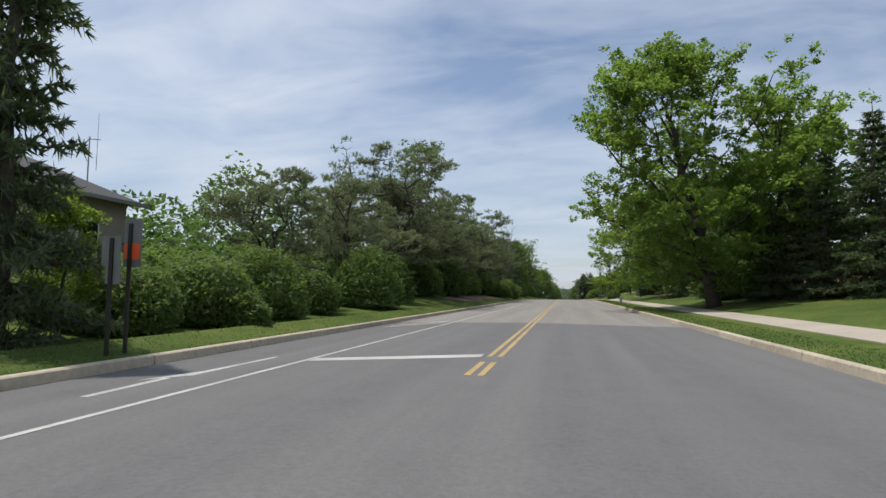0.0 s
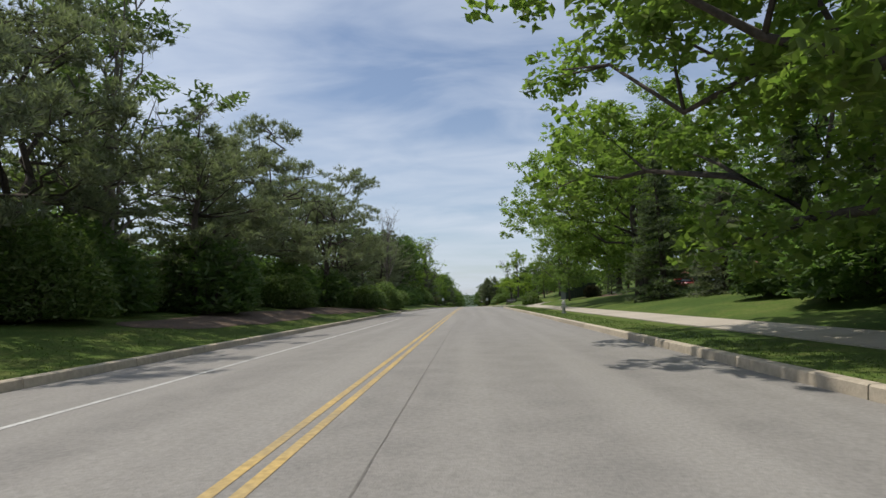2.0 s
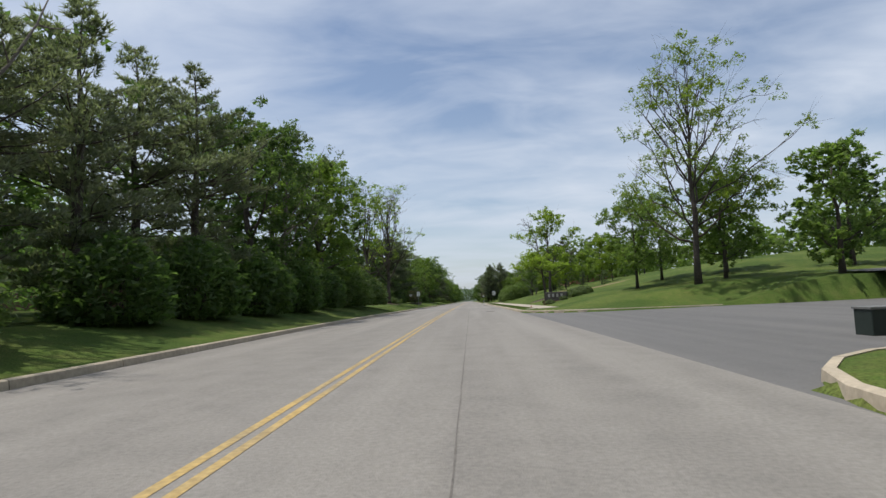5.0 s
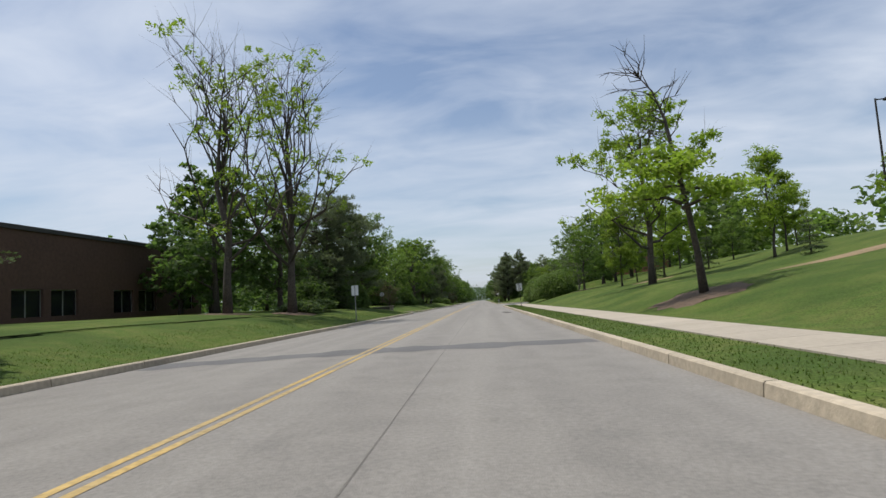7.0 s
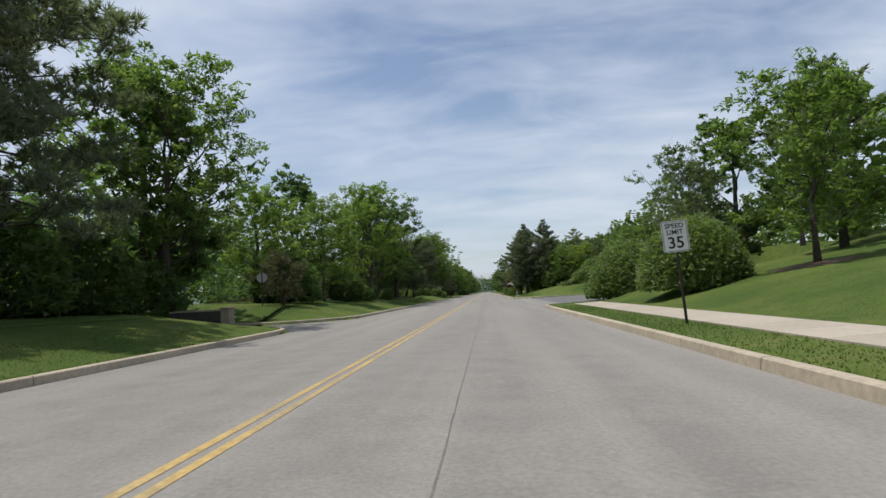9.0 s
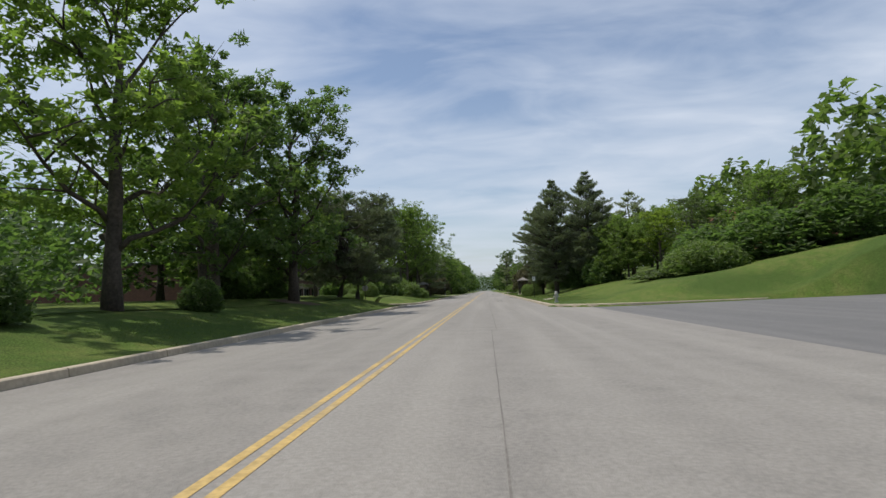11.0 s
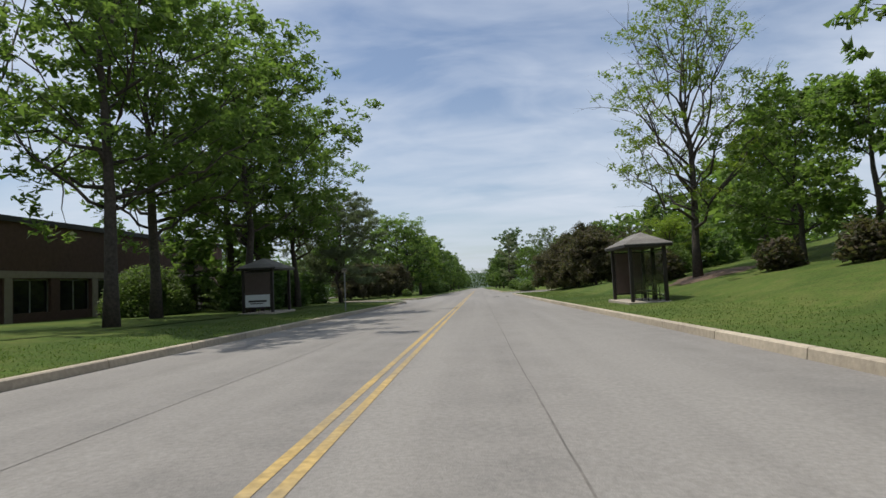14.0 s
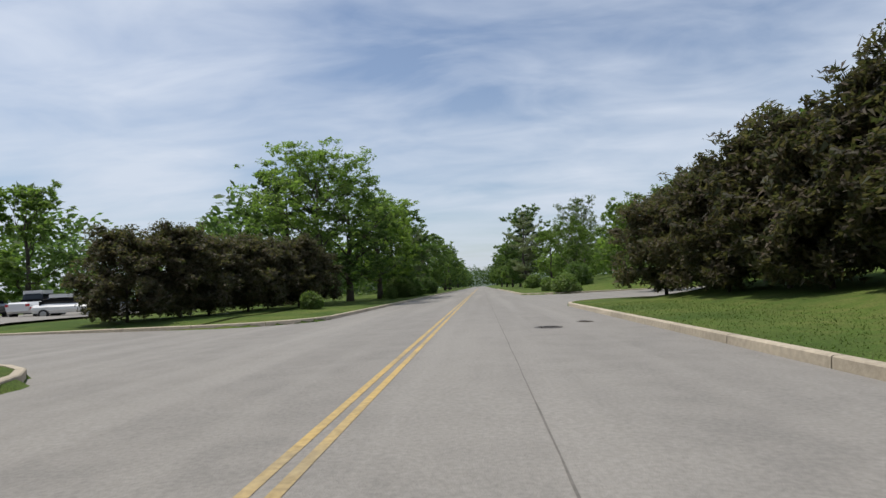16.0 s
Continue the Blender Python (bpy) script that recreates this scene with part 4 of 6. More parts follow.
put("umbrella", -13.0, 293.8, 8.9, 1.12, spin=4.4); put("umbrella", -12.0, 296.6, 9.8, 1.08, spin=0.4); put("dark_shrub", -17.99, 287.67, 2.6, 1.2); put("dark_shrub", -20.46, 294.81, 2.8, 1.2); put("dark_shrub", -17.46, 281.17, 2.4, 1.2); put("dark_shrub", -21.95, 301.4, 2.8, 1.2); put("pine2", -17.2, 319.0, 10.6, 1.3, spin=2.0); put("crooked", -20.6, 331.0, 12.2, 1.15, spin=1.0); put("bare", -19.76, 340.51, 18.5, 0.8); put("pine", -19.5, 307.5, 8.0, 1.1); put("dark_shrub", -17.44, 312.96, 3.2, 1.2); put("dark_shrub", -19.9, 319.71, 3.0, 1.2); put("dark_shrub", -18.35, 327.24, 3.2, 1.2); put("dark", -19.81, 331.65, 8.0, 0.9)
for k, x, y, h, w in (("gnarled", -14.4, 32.5, 6.6, 1.2), ("deadtop", -13.0, 38.7, 7.6, 0.95), ("pine2", -15.5, 44, 7.6, 1.0), ("pine2", -12.3, 44.8, 6.2, 1.15), ("gnarled", -13.2, 50.5, 11.4, 1.0),
                      ("pale", -14.0, 59.0, 14.4, 1.1), ("gnarled2", -13.4, 55, 10.6, 1.0), ("pine2", -13.0, 63.6, 9.6, 1.1), ("pine2", -16.5, 60, 10.5, 1.0), ("gnarled2", -13.6, 68, 9.8, 1.0), ("gnarled", -14.3, 72.3, 11.6, 1.0),
                      ("gnarled2", -12.8, 77.4, 9.8, 1.1), ("gnarled", -12.4, 84.6, 11.6, 1.05), ("gnarled2", -11.9, 91.0, 10.9, 1.0),
                      ("spruce", -15.32, 105.49, 9.4, 1.5), ("spruce2", -16.21, 110.06, 9.0, 1.5), ("spruce", -18.88, 102.98, 9.0, 1.6), ("dark", -21.02, 110.6, 11, 1.0), ("pine3", -18.8, 92, 12.5, 1.0),
                      ("spruce2", -19.8, 80.5, 12.5, 0.9), ("pine", -20.8, 69.3, 12, 1.0), ("pine2", -21.8, 58.9, 11, 1.0), ("dark", -22.8, 50.9, 9, 1.0)):
    put(k, x, y, h, w)
for k in range(15):
    put(("dark_shrub", "hedge2", "dark_shrub", "hedge")[k % 4], -12.4 - 1.2 * (k % 3), 43.0 + 3.5 * k, (3.0, 2.3, 3.3, 2.7)[k % 4], 1.1, "shrubs under the pines")
put("hedge", -10.53, 106.14, 3.1, 1.0); put("hedge2", -10.92, 111.05, 2.3); put("hedge2", -10.6, 94.51, 2.1, 1.1); put("hedge2", -10.18, 90.27, 2.2); put("hedge2", -10.6, 115.87, 2.4)
for x, y, h, k in ((-14.6, 113.2, 11.0, "pine"), (-11.8, 117.4, 13.6, "bare"), (-13.4, 119.6, 10.0, "pine2"), (-13.34, 124.5, 11.5, "pine2"), (-13.7, 128.6, 11.5, "pine"), (-13.21, 132.9, 12.5, "pine"), (-12.83, 139.18, 12.0, "oak2"), (-13.2, 146.53, 13.5, "pale"),
                (-12.63, 153.31, 12.5, "oak"), (-15.0, 161.5, 14.4, "oak2"), (-17.11, 154.92, 14, "dark"), (-18.22, 143.75, 13, "dark"), (-18.16, 125.54, 12, "dark")):
    put(k, x, y, h, 1.0, LEFT_ROW)
for x, y, h in ((-11.05, 123.31, 2.6), (-11.18, 128.79, 3.0), (-11.22, 135.12, 3.2), (-11.02, 141.37, 3.0), (-11.49, 148.31, 3.2), (-11.66, 157.56, 3.6), (-11.91, 164.61, 3.9)):
    put("hedge2" if y > 156 else "dark_shrub", x, y, h, 1.0, LEFT_ROW)
# left, past the first office building
put("umbrella", -15.2, 217.6, 12.6, 1.0, LEFT_ROW, 1.7); put("spruce", -15.0, 213.8, 10.0, 1.3, LEFT_ROW); put("pine2", -19.38, 220.07, 10.0, 1.1, LEFT_ROW)
put("thin", -15.18, 190.47, 17.0); put("thin2", -12.69, 195.56, 18.4)
for x, y, h, k in ((-19.9, 198.29, 11.5, "oak2"), (-16.39, 202.97, 10.5, "oak2"), (-23.89, 205.39, 10.5, "dark"), 
                (-14.2, 227.3, 12.8, "maple"), (-16.94, 229.57, 13, "oak2"), (-16.02, 241.43, 8.5, "oak"), (-13.25, 248.5, 8.0, "small"), (-18.04, 254.48, 12, "oak2"), (-12.22, 262.87, 12.6, "oak"), (-12.98, 271.24, 12.2, "oak2"),
                (-18.97, 234.23, 7, "bare"), (-24.88, 220.94, 9, "dark"), (-26.89, 205.36, 10, "oak2")):
    put(k, x, y, h, 1.0, LEFT_ROW)
for x, y, h in ((-15.08, 215.17, 3.0), (-15.28, 218.98, 3.2), (-14.89, 222.67, 3.0), (-15.51, 226.75, 3.2), (-16.09, 211.43, 3.0)):
    put("dark_shrub", x, y, h, 1.0)
put("pale", -23.81, 180.59, 5.0, 1.4); put("pale", -24.81, 172.54, 5.4, 1.3); put("low", -12.9, 197.94, 0.8, 1.6); put("low", -13.71, 204.49, 0.9, 1.8)
for x, y, h in ((-12.59, 237.37, 3.2), (-14.04, 241.99, 3.4), (-12.55, 253.49, 2.6), (-11.63, 257.45, 1.4), (-11.29, 266.91, 1.2)):
    put("rust" if y < 240 else "dark_shrub", x, y, h, 1.0)
# left, third stretch
for x, y, h, k in ((-16.46, 276.56, 12.4, "oak"), (-12.18, 279.99, 13.6, "oak2"), (-14.58, 287.21, 10.5, "oak"), (-16.48, 288.68, 10.5, "pine2"),
                (-15.27, 357.41, 14.8, "maple"), (-17.87, 358.8, 13.4, "maple"), (-13.79, 361.3, 14.2, "maple"),
                 (-17.55, 415.1, 12, "oak2"), (-13.6, 446.16, 12.5, "oak2"),
                (-12.1, 458.18, 12, "pine"), (-12.6, 471.17, 12.8, "oak2"), (-11.6, 487.18, 12.4, "oak"), (-11.6, 505.18, 12.5, "oak2"), (-10.6, 525.19, 13, "oak"), (-10.6, 548.19, 13.2, "oak2"), (-11.6, 575.16, 13.5, "oak"), (-46.6, 419.6, 12.8, "oak"), (-52.42, 408.5, 11, "oak2"),
                (-18.48, 284.67, 9.5, "dark"), (-19.47, 292.25, 9, "dark"), (-20.96, 279.59, 10, "dark"), (-29.94, 301.79, 9, "oak2")):
    put(k, x, y, h, 1.0, LEFT_ROW)
for x, y, h, k in ((-12.6, 320.0, 1.9, "shrub"), (-12.9, 325.6, 2.6, "shrub"), (-10.5, 324.2, 1.9, "shrub"), (-11.4, 330.4, 2.0, "shrub"), (-9.7, 328.6, 1.4, "shrub"), (-14.6, 304.2, 1.2, "hedge2"),
                (-14.4, 305.4, 1.4, "hedge"), (-13.4, 308.6, 1.5, "hedge"), (-15.44, 308.47, 1.5, "hedge2"), (-12.83, 327.99, 2.4, "dark_shrub"), (-10.68, 399.71, 1.0, "shrub"), (-10.2, 427.22, 1.2, "shrub"), (-10, 452.22, 1.5, "shrub")):
    put(k, x, y, h, 1.0, "clipped shrubs on the lawn")
put("umbrella", -12.62, 369.92, 9.6, 1.0, spin=1.0); put("dark_shrub", -15.6, 357.5, 2.4, 1.3); put("dark_shrub", -15.8, 362.5, 2.6, 1.3); put("dark_shrub", -16.0, 368.0, 2.6, 1.3)
for x, y, h, k in ((-18.43, 370.36, 3.2, "dark_shrub"), (-19.41, 364.47, 3.4, "hedge"), (-20.41, 369.36, 4.4, "spruce_small"), (-16.45, 376.06, 3.0, "spruce_small"), (-21.44, 354.82, 3.0, "hedge"), (-20.89, 359.77, 6.5, "spruce")):
    put(k, x, y, h, 1.2, LEFT_ROW)
put("maple", -13.5, 340.0, 15.8, 1.05, LEFT_ROW); put("maple", -15.6, 346.2, 15.6, 1.1, LEFT_ROW, 1.2); put("maple", -13.4, 351.6, 15.4, 1.05, LEFT_ROW, 2.2)
put("maple", -13.6, 411.16, 12.8, 1.3, LEFT_ROW, 3.0); put("oak2", -13, 419.67, 12.0, 1.25, LEFT_ROW); put("oak", -11.6, 428.19, 11.4, 1.2, LEFT_ROW); put("oak2", -11.6, 437.19, 11.8, 1.25, LEFT_ROW); put("hedge", -10.2, 433.22, 2.4, 1.2); put("dark_shrub", -10.4, 443.21, 2.6, 1.3); put("dark_shrub", -10.2, 462.21, 2.8, 1.4)
for k in range(7):
    put("bronze", -17.0 + 0.72 * k + 0.5 * (k % 2), 391.6 + 2.5 * k, (4.0, 4.3, 3.9, 4.2, 4.0, 4.3, 3.9)[k], 0.95, "bronze hedge row")
# right, brow of the hill
put("dark_shrub", -16.6, 36.0, 2.8, 1.3); put("dark_shrub", -17.0, 41.5, 3.0, 1.3); put("dark_shrub", -18.0, 30.5, 2.8, 1.4)
put("big", 9.1, 47.0, 16.6, 1.0, spin=0.0); put("oak", 13.0, 46.5, 13.2, 0.95); put("dark", 18.72, 42.45, 9.5)
put("spruce", 15.2, 40.2, 10.0, 1.2); put("spruce", 13.4, 45.07, 8.8, 1.2); put("spruce", 19.0, 37.8, 10.5, 1.1); put("dark", 15.14, 51.16, 8, 1.0); put("spruce", 12.9, 48.4, 7.4, 1.2); put("dark_shrub", 12.75, 56.21, 3.2, 1.2); put("spruce", 14.0, 42.8, 8.6, 1.2)
put("spruce", 14.79, 63.45, 8.4, 1.25); put("spruce", 15.17, 59.27, 8.8, 1.25); put("dark_shrub", 13.28, 61.41, 3.0, 1.1); put("spruce2", 16.41, 66.68, 8.2, 1.2)
put("spruce", 12.08, 73.55, 10.2, 1.05); put("spruce2", 14.2, 69.51, 9.0); put("big2", 14.3, 85.2, 14.2, 1.1, spin=2.2); put("oak", 21.0, 88, 14.5); put("dark", 17.2, 64.67, 12); put("dark", 18.71, 70.2, 9); put("spruce2", 16.68, 75.71, 7.5); put("oak", 20.17, 60.76, 14)
put("oak", 20.3, 102, 14.5, 1.1); put("small", 11.6, 103.0, 6.4, 0.9); put("spruce_small", 14.79, 96.4, 3.6, 1.1); put("red", 14.31, 103.26, 1.4, 1.2); put("big2", 19.6, 111.2, 15.5, 1.0, spin=4.0); put("shrub", 8.3, 113.2, 1.7, 1.0)
for x, y, h, k in ((18.01, 148.55, 17.5, "airy"), (15.93, 156.86, 8, "small"), (21.85, 152.38, 9, "small"), (26.79, 145.69, 9, "oak"), (20.03, 162.17, 8, "small"), (24.98, 158.99, 8.5, "oak"), (32.87, 153.44, 9, "oak2"), (29.79, 132.03, 9, "oak"), (35.85, 123.3, 10, "oak2"), (25.86, 122.2, 9, "oak")):
    put(k, x, y, h, 1.0, "trees on the bank")
# right, the grass bank
put("yellow", 13.9, 196.8, 13.2, 0.82)
for x, y, h, k in ((14.9, 209.52, 6.4, "sapling"), (18.5, 208.15, 6.8, "sapling"), (17.51, 213.68, 5.2, "sapling"), (20.6, 203.28, 3.4, "spruce_small"), (17.1, 206.06, 2.6, "spruce_small"), (22.09, 195.63, 7.5, "sapling"), (21.11, 189.69, 2.6, "spruce_small"), (24.59, 198.65, 6, "sapling"),
                (26.1, 188.79, 4.6, "sapling"), (24.6, 207.5, 3.6, "small"), (27.8, 203.0, 4.4, "sapling"), (33.16, 172.55, 4.4, "spruce_small"), 
                (24.1, 219.72, 6.5, "sapling"), (14.28, 225.73, 7.6, "small"), (20.02, 233.16, 8.5, "oak"), (26.11, 247.91, 10.5, "pale"), (23.95, 239.34, 12, "pine"), (18.33, 252.62, 12.6, "pale"), (15.95, 242.31, 9.5, "pale"), (21.92, 249.44, 12, "oak2"), (28.97, 237.42, 7, "oak")):
    put(k, x, y, h, 1.0, "trees on the bank")
put("hedge", 10.18, 239.24, 3.4, 1.05); put("hedge", 10.36, 228.53, 3.1, 1.1); put("hedge", 12.22, 232.97, 3.2, 1.0); put("dark_shrub", 12.95, 244.91, 3.6, 1.1); put("dark_shrub", 10.93, 249.15, 2.8, 1.0)
# right, past the side road
put("hedge2", 17.19, 288.83, 2.4, 1.5); put("pale", 20.49, 299.6, 6.6, 1.7); put("yellow", 18.61, 303.72, 6.4, 1.1); put("pale", 25.98, 296.11, 7.0, 1.7); put("dark_shrub", 18.99, 293.07, 3.2, 1.3); put("small", 15.6, 305.5, 5.2, 1.3); put("small", 19.3, 307.5, 6.2, 1.3); put("small", 22.5, 311.5, 6.6, 1.3); put("small", 18.3, 313.0, 6.0, 1.2); put("small", 26.0, 316.0, 7.2, 1.3); put("small", 24.6, 293.6, 6.4, 1.3); put("dark_shrub", 22.4, 289.6, 3.4, 1.5); put("dark_shrub", 26.8, 287.0, 3.6, 1.5); put("oak2", 33.0, 309.0, 7.5, 1.2); put("small", 15.22, 307.19, 6.5); put("low", 13.99, 291.5, 0.6, 2.0); put("oak", 26.18, 332.61, 8.5); put("oak2", 30.2, 339.65, 9); put("oak", 31.1, 323.59, 9); put("dark", 29.0, 300.2, 6.5, 1.3)
put("heavy", 8.8, 312.6, 13.6, 1.0, spin=1.3); put("heavy", 12.4, 310.4, 13.2, 0.9, spin=3.4); put("pine2", 19.66, 318.89, 11.0, 1.1); put("heavy", 8.2, 323.0, 12.8, 0.9, spin=5.0); put("pine", 14.77, 330.73, 11.5, 1.0); put("oak", 18.12, 325.38, 9); put("small", 15.09, 321.22, 7.0)
for x, y, h, k in ((11.44, 312.68, 3.0, "dark_shrub"), (11.47, 319.65, 2.6, "dark_shrub"), (13.53, 308.65, 3.2, "dark_shrub"), (6.49, 322.29, 1.7, "hedge2"), (10.53, 327.11, 1.9, "hedge"), (12.51, 323.94, 2.4, "hedge"), (11.65, 330.04, 2.2, "hedge2"), (12.8, 336, 2.2, "dark_shrub"), (13.81, 341.24, 1.5, "red"), (13, 345.78, 1.4, "red")):
    put(k, x, y, h, 1.0, "shrubs on the lawn")
put("airy", 11.78, 351.55, 14.8, 1.05); put("small", 15.69, 348.57, 8.0); put("oak", 16.51, 339.1, 10.5, 0.9); put("maple", 16.41, 344.42, 7.2, 1.0); put("oak", 19.14, 355.08, 9.5, 1.0); put("oak", 24.19, 347.6, 10); put("oak", 22.07, 364.26, 9)
for x, y, h, k in ((12.71, 359.01, 2.2, "hedge"), (11.14, 355.64, 2.0, "red"), (17.08, 364.22, 3.2, "dark_shrub")):
    put(k, x, y, h, 1.1, "shrubs on the lawn")
for k in range(7):
    put("bronze", 12.3 - 0.42 * k + (0.0, 0.6)[k % 2], 379.9 + 2.78 * k, (5.3, 6.1, 5.4, 5.8, 5.0, 5.3, 4.9)[k], (0.92, 0.8, 0.86)[k % 3], "bronze shrub row")
put("rust", 15.44, 375.58, 4.7, 1.1); put("oak", 33.0, 394.64, 13.5, 1.0); put("yellow", 13.69, 361.09, 3.7, 1.7); put("yellow", 15.57, 366.34, 4.4, 1.5); put("dark_shrub", 13.99, 362.09, 2.3, 1.3)
for x, y, h, k in ((9, 478.53, 15.5, "pine"), (10.6, 490.56, 17.2, "oak2"), (14.6, 454.23, 12.2, "pale"), (18.2, 463.69, 14.2, "pale"), (12.4, 440.6, 8, "small"), (8.8, 425.14, 1.9, "shrub"), (8, 433.03, 1.5, "shrub"), (11.6, 433.59, 2.6, "dark_shrub"), (17.4, 433.69, 9, "oak"),
                (13.4, 471.61, 10, "oak"), (9.9, 506.54, 12, "oak2"), (9.4, 530.53, 13, "oak"), (8.9, 556.52, 13, "oak2"), (8.4, 590.5, 13, "oak"), (15.44, 415.66, 8, "small"), (19.61, 405.73, 9, "oak"), (23.88, 392.48, 10, "oak2"), (9.2, 462.54, 2.2, "shrub")):
    put(k, x, y, h, 1.0, "far roadside trees")
for k in range(14):
    put("oak" if k % 2 else "oak2", -14 - 3 * (k % 3), 600 + 32 * k, 14, 1.3, "far roadside trees")
    put("oak2" if k % 2 else "oak", 13 + 3 * (k % 3), 610 + 32 * k, 14, 1.3, "far roadside trees")


# the dead leaning tree on the bank
def dead_tree():
    rng = np.random.default_rng(71)
    x, y = 10.58, 179.48
    z = land(x, y)
    ob = thing("dead_tree", pose(x, y, z) @ Matrix.Scale(0.88, 4), "half-dead leaning tree with bare crooked top", "tree")
    bm = bmesh.new()
    pts = [np.array(p) for p in ((0.15, 0, -0.3), (0, 0, 2.0), (-0.25, 0, 4.2), (-0.55, 0.2, 6.6), (-0.8, 0.4, 8.8), (-1.2, 0.6, 10.3), (-1.9, 0.8, 11.4))]
    tube(bm, pts, [0.25, 0.155, 0.13, 0.11, 0.08, 0.045, 0.015], 9)
    for k in range(26):
        f = rng.uniform(0.45, 1.0) * 6
        i = min(5, int(f))
        b = pts[i] + (pts[i + 1] - pts[i]) * (f - i)
        d = rng.normal(size=3) * [1.0, 1, 0.35] + [-0.3, 0, 0.35]
        e = b + d / np.linalg.norm(d) * rng.uniform(0.9, 2.4)
        s = bend(rng, b, e, 0.08, 3, 0.12)
        tube(bm, s, [0.034, 0.024, 0.016, 0.005], 5)
        for _ in range(2):
            d2 = (e - b) / np.linalg.norm(e - b) + rng.normal(size=3) * 0.7
            tube(bm, bend(rng, s[2], s[2] + d2 * 0.6, 0.05, 2), [0.02, 0.012, 0.004], 4)
    ends = []
    for az, z0, ln in ((3.0, 4.4, 3.2), (0.2, 4.8, 2.8), (1.7, 5.2, 2.6), (4.4, 5.4, 2.8), (2.5, 5.9, 2.3), (5.4, 4.2, 2.4), (3.6, 6.4, 1.8)):
        b = np.array([-0.5, 0.0, z0])
        e = b + np.array([math.cos(az) * ln, math.sin(az) * ln, 0.5])
        s = bend(rng, b, e, 0.05, 4)
        tube(bm, s, [0.10, 0.08, 0.06, 0.04, 0.012], 6)
        ends += s[2:]
        ends += [s[3] + rng.normal(size=3) * [0.7, 0.7, 0.25] for _ in range(5)]
    part("trunk", bm, BARK, ob, smooth=True)
    ends = np.array(ends)
    c = np.repeat(ends, 55, 0) + rng.normal(size=(len(ends) * 55, 3)) * [0.5, 0.5, 0.16]
    v, q = spray(rng, c, 0.16)
    part("crown", mesh_from("crown", v, q, LEAF_YELLOW), None, ob)


dead_tree()

# far wooded hill that closes the road's end
def far_hill():
    v, q = [], []
    n = 60
    for i in range(n + 1):
        a = -1.0 + 2.0 * i / n
        x = a * 1500
        for j, (y, h) in enumerate(((1050, -14), (1250, 6), (1450, 16), (1700, -30))):
            k = 0.75 + 0.35 * noise.noise(Vector((x * 0.004, j, 0))) + 0.1 * noise.noise(Vector((x * 0.03, j, 5)))
            v.append((x, y, h * k if h > 0 else h))
        if i:
            for j in range(3):
                b = (i - 1) * 4 + j
                q.append((b, b + 4, b + 5, b + 1))
    tagged(part("backdrop", mesh_from("backdrop", v, q, HILL), None, smooth=True), "hazy wooded hill beyond the end of the road", "hill", kind="structure")


far_hill()


# ---- buildings ----
def office(name, x_face, y0, y1, h, depth, mat, label, bays, sill, head, side=-1, band=False, bay_w=3.4, z=None):
    """A flat-roofed office block whose long front faces the road; windows sit in recesses."""
    base = (land(x_face, (y0 + y1) / 2) if z is None else z) - 0.6
    ob = thing(name, pose(0, 0, 0), label, "building")
    s = side
    xb = x_face + s * depth
    lo, hi = sill + base + 0.6, head + base + 0.6
    n = int((y1 - y0) // bay_w)
    used = [y0 + bay_w * (k + 0.5) for k in range(n) if bays(k)]
    X0, X1 = sorted((x_face, x_face + s * 0.35))
    rows = [(X0, y0, base, X1, y1, lo), (X0, y0, hi, X1, y1, base + h)]
    edge = y0
    for c in used:
        rows.append((X0, edge, lo, X1, c - 1.35, hi)); edge = c + 1.35
    rows.append((X0, edge, lo, X1, y1, hi))
    part("wall", boxes(*rows), mat, ob)
    Xa, Xb = sorted((x_face + s * 0.35, xb))
    part("wall", boxes((Xa, y0, base, Xb, y0 + 0.35, base + h), (Xa, y1 - 0.35, base, Xb, y1, base + h), (Xb - 0.3 if s > 0 else Xa, y0 + 0.35, base, Xb if s > 0 else Xa + 0.3, y1 - 0.35, base + h)), mat, ob)
    Xc, Xd = sorted((x_face - s * 0.12, xb + s * 0.12))
    part("roof", boxes((Xc, y0 - 0.12, base + h, Xd, y1 + 0.12, base + h + 0.32)), ROOF_EDGE, ob)
    if band:
        Xe, Xf = sorted((x_face - s * 0.05, x_face - s * 0.002))
        part("band", boxes((Xe, y0, hi + 0.05, Xf, y1, hi + 0.45)), BAND, ob, "tan concrete band above the windows")
        for c in used[::2]:
            part("pilaster", boxes((Xe, c - 1.95, base, Xf, c - 1.45, hi + 0.046)), BAND, ob, "tan concrete pilaster")
    xi = x_face + s * 0.2
    for c in used:
        win = thing("window", pose(0, 0, 0), "", "")
        for key in ("label", "category"):
            if key in win:
                del win[key]
        win.parent = ob
        part("frame", boxes((min(xi, xi + s * 0.06), c - 1.35, lo, max(xi, xi + s * 0.06), c - 1.27, hi), (min(xi, xi + s * 0.06), c + 1.27, lo, max(xi, xi + s * 0.06), c + 1.35, hi),
                            (min(xi, xi + s * 0.06), c - 0.04, lo, max(xi, xi + s * 0.06), c + 0.04, hi), (min(xi, xi + s * 0.06), c - 1.27, hi - 0.08, max(xi, xi + s * 0.06), c + 1.27, hi)), ALU, win)
        for a in (-1.27, 0.04):
            part("pane", boxes((min(xi + s * 0.02, xi + s * 0.035), c + a, lo, max(xi + s * 0.02, xi + s * 0.035), c + a + 1.23, hi - 0.08)), PANE, win)
    return ob


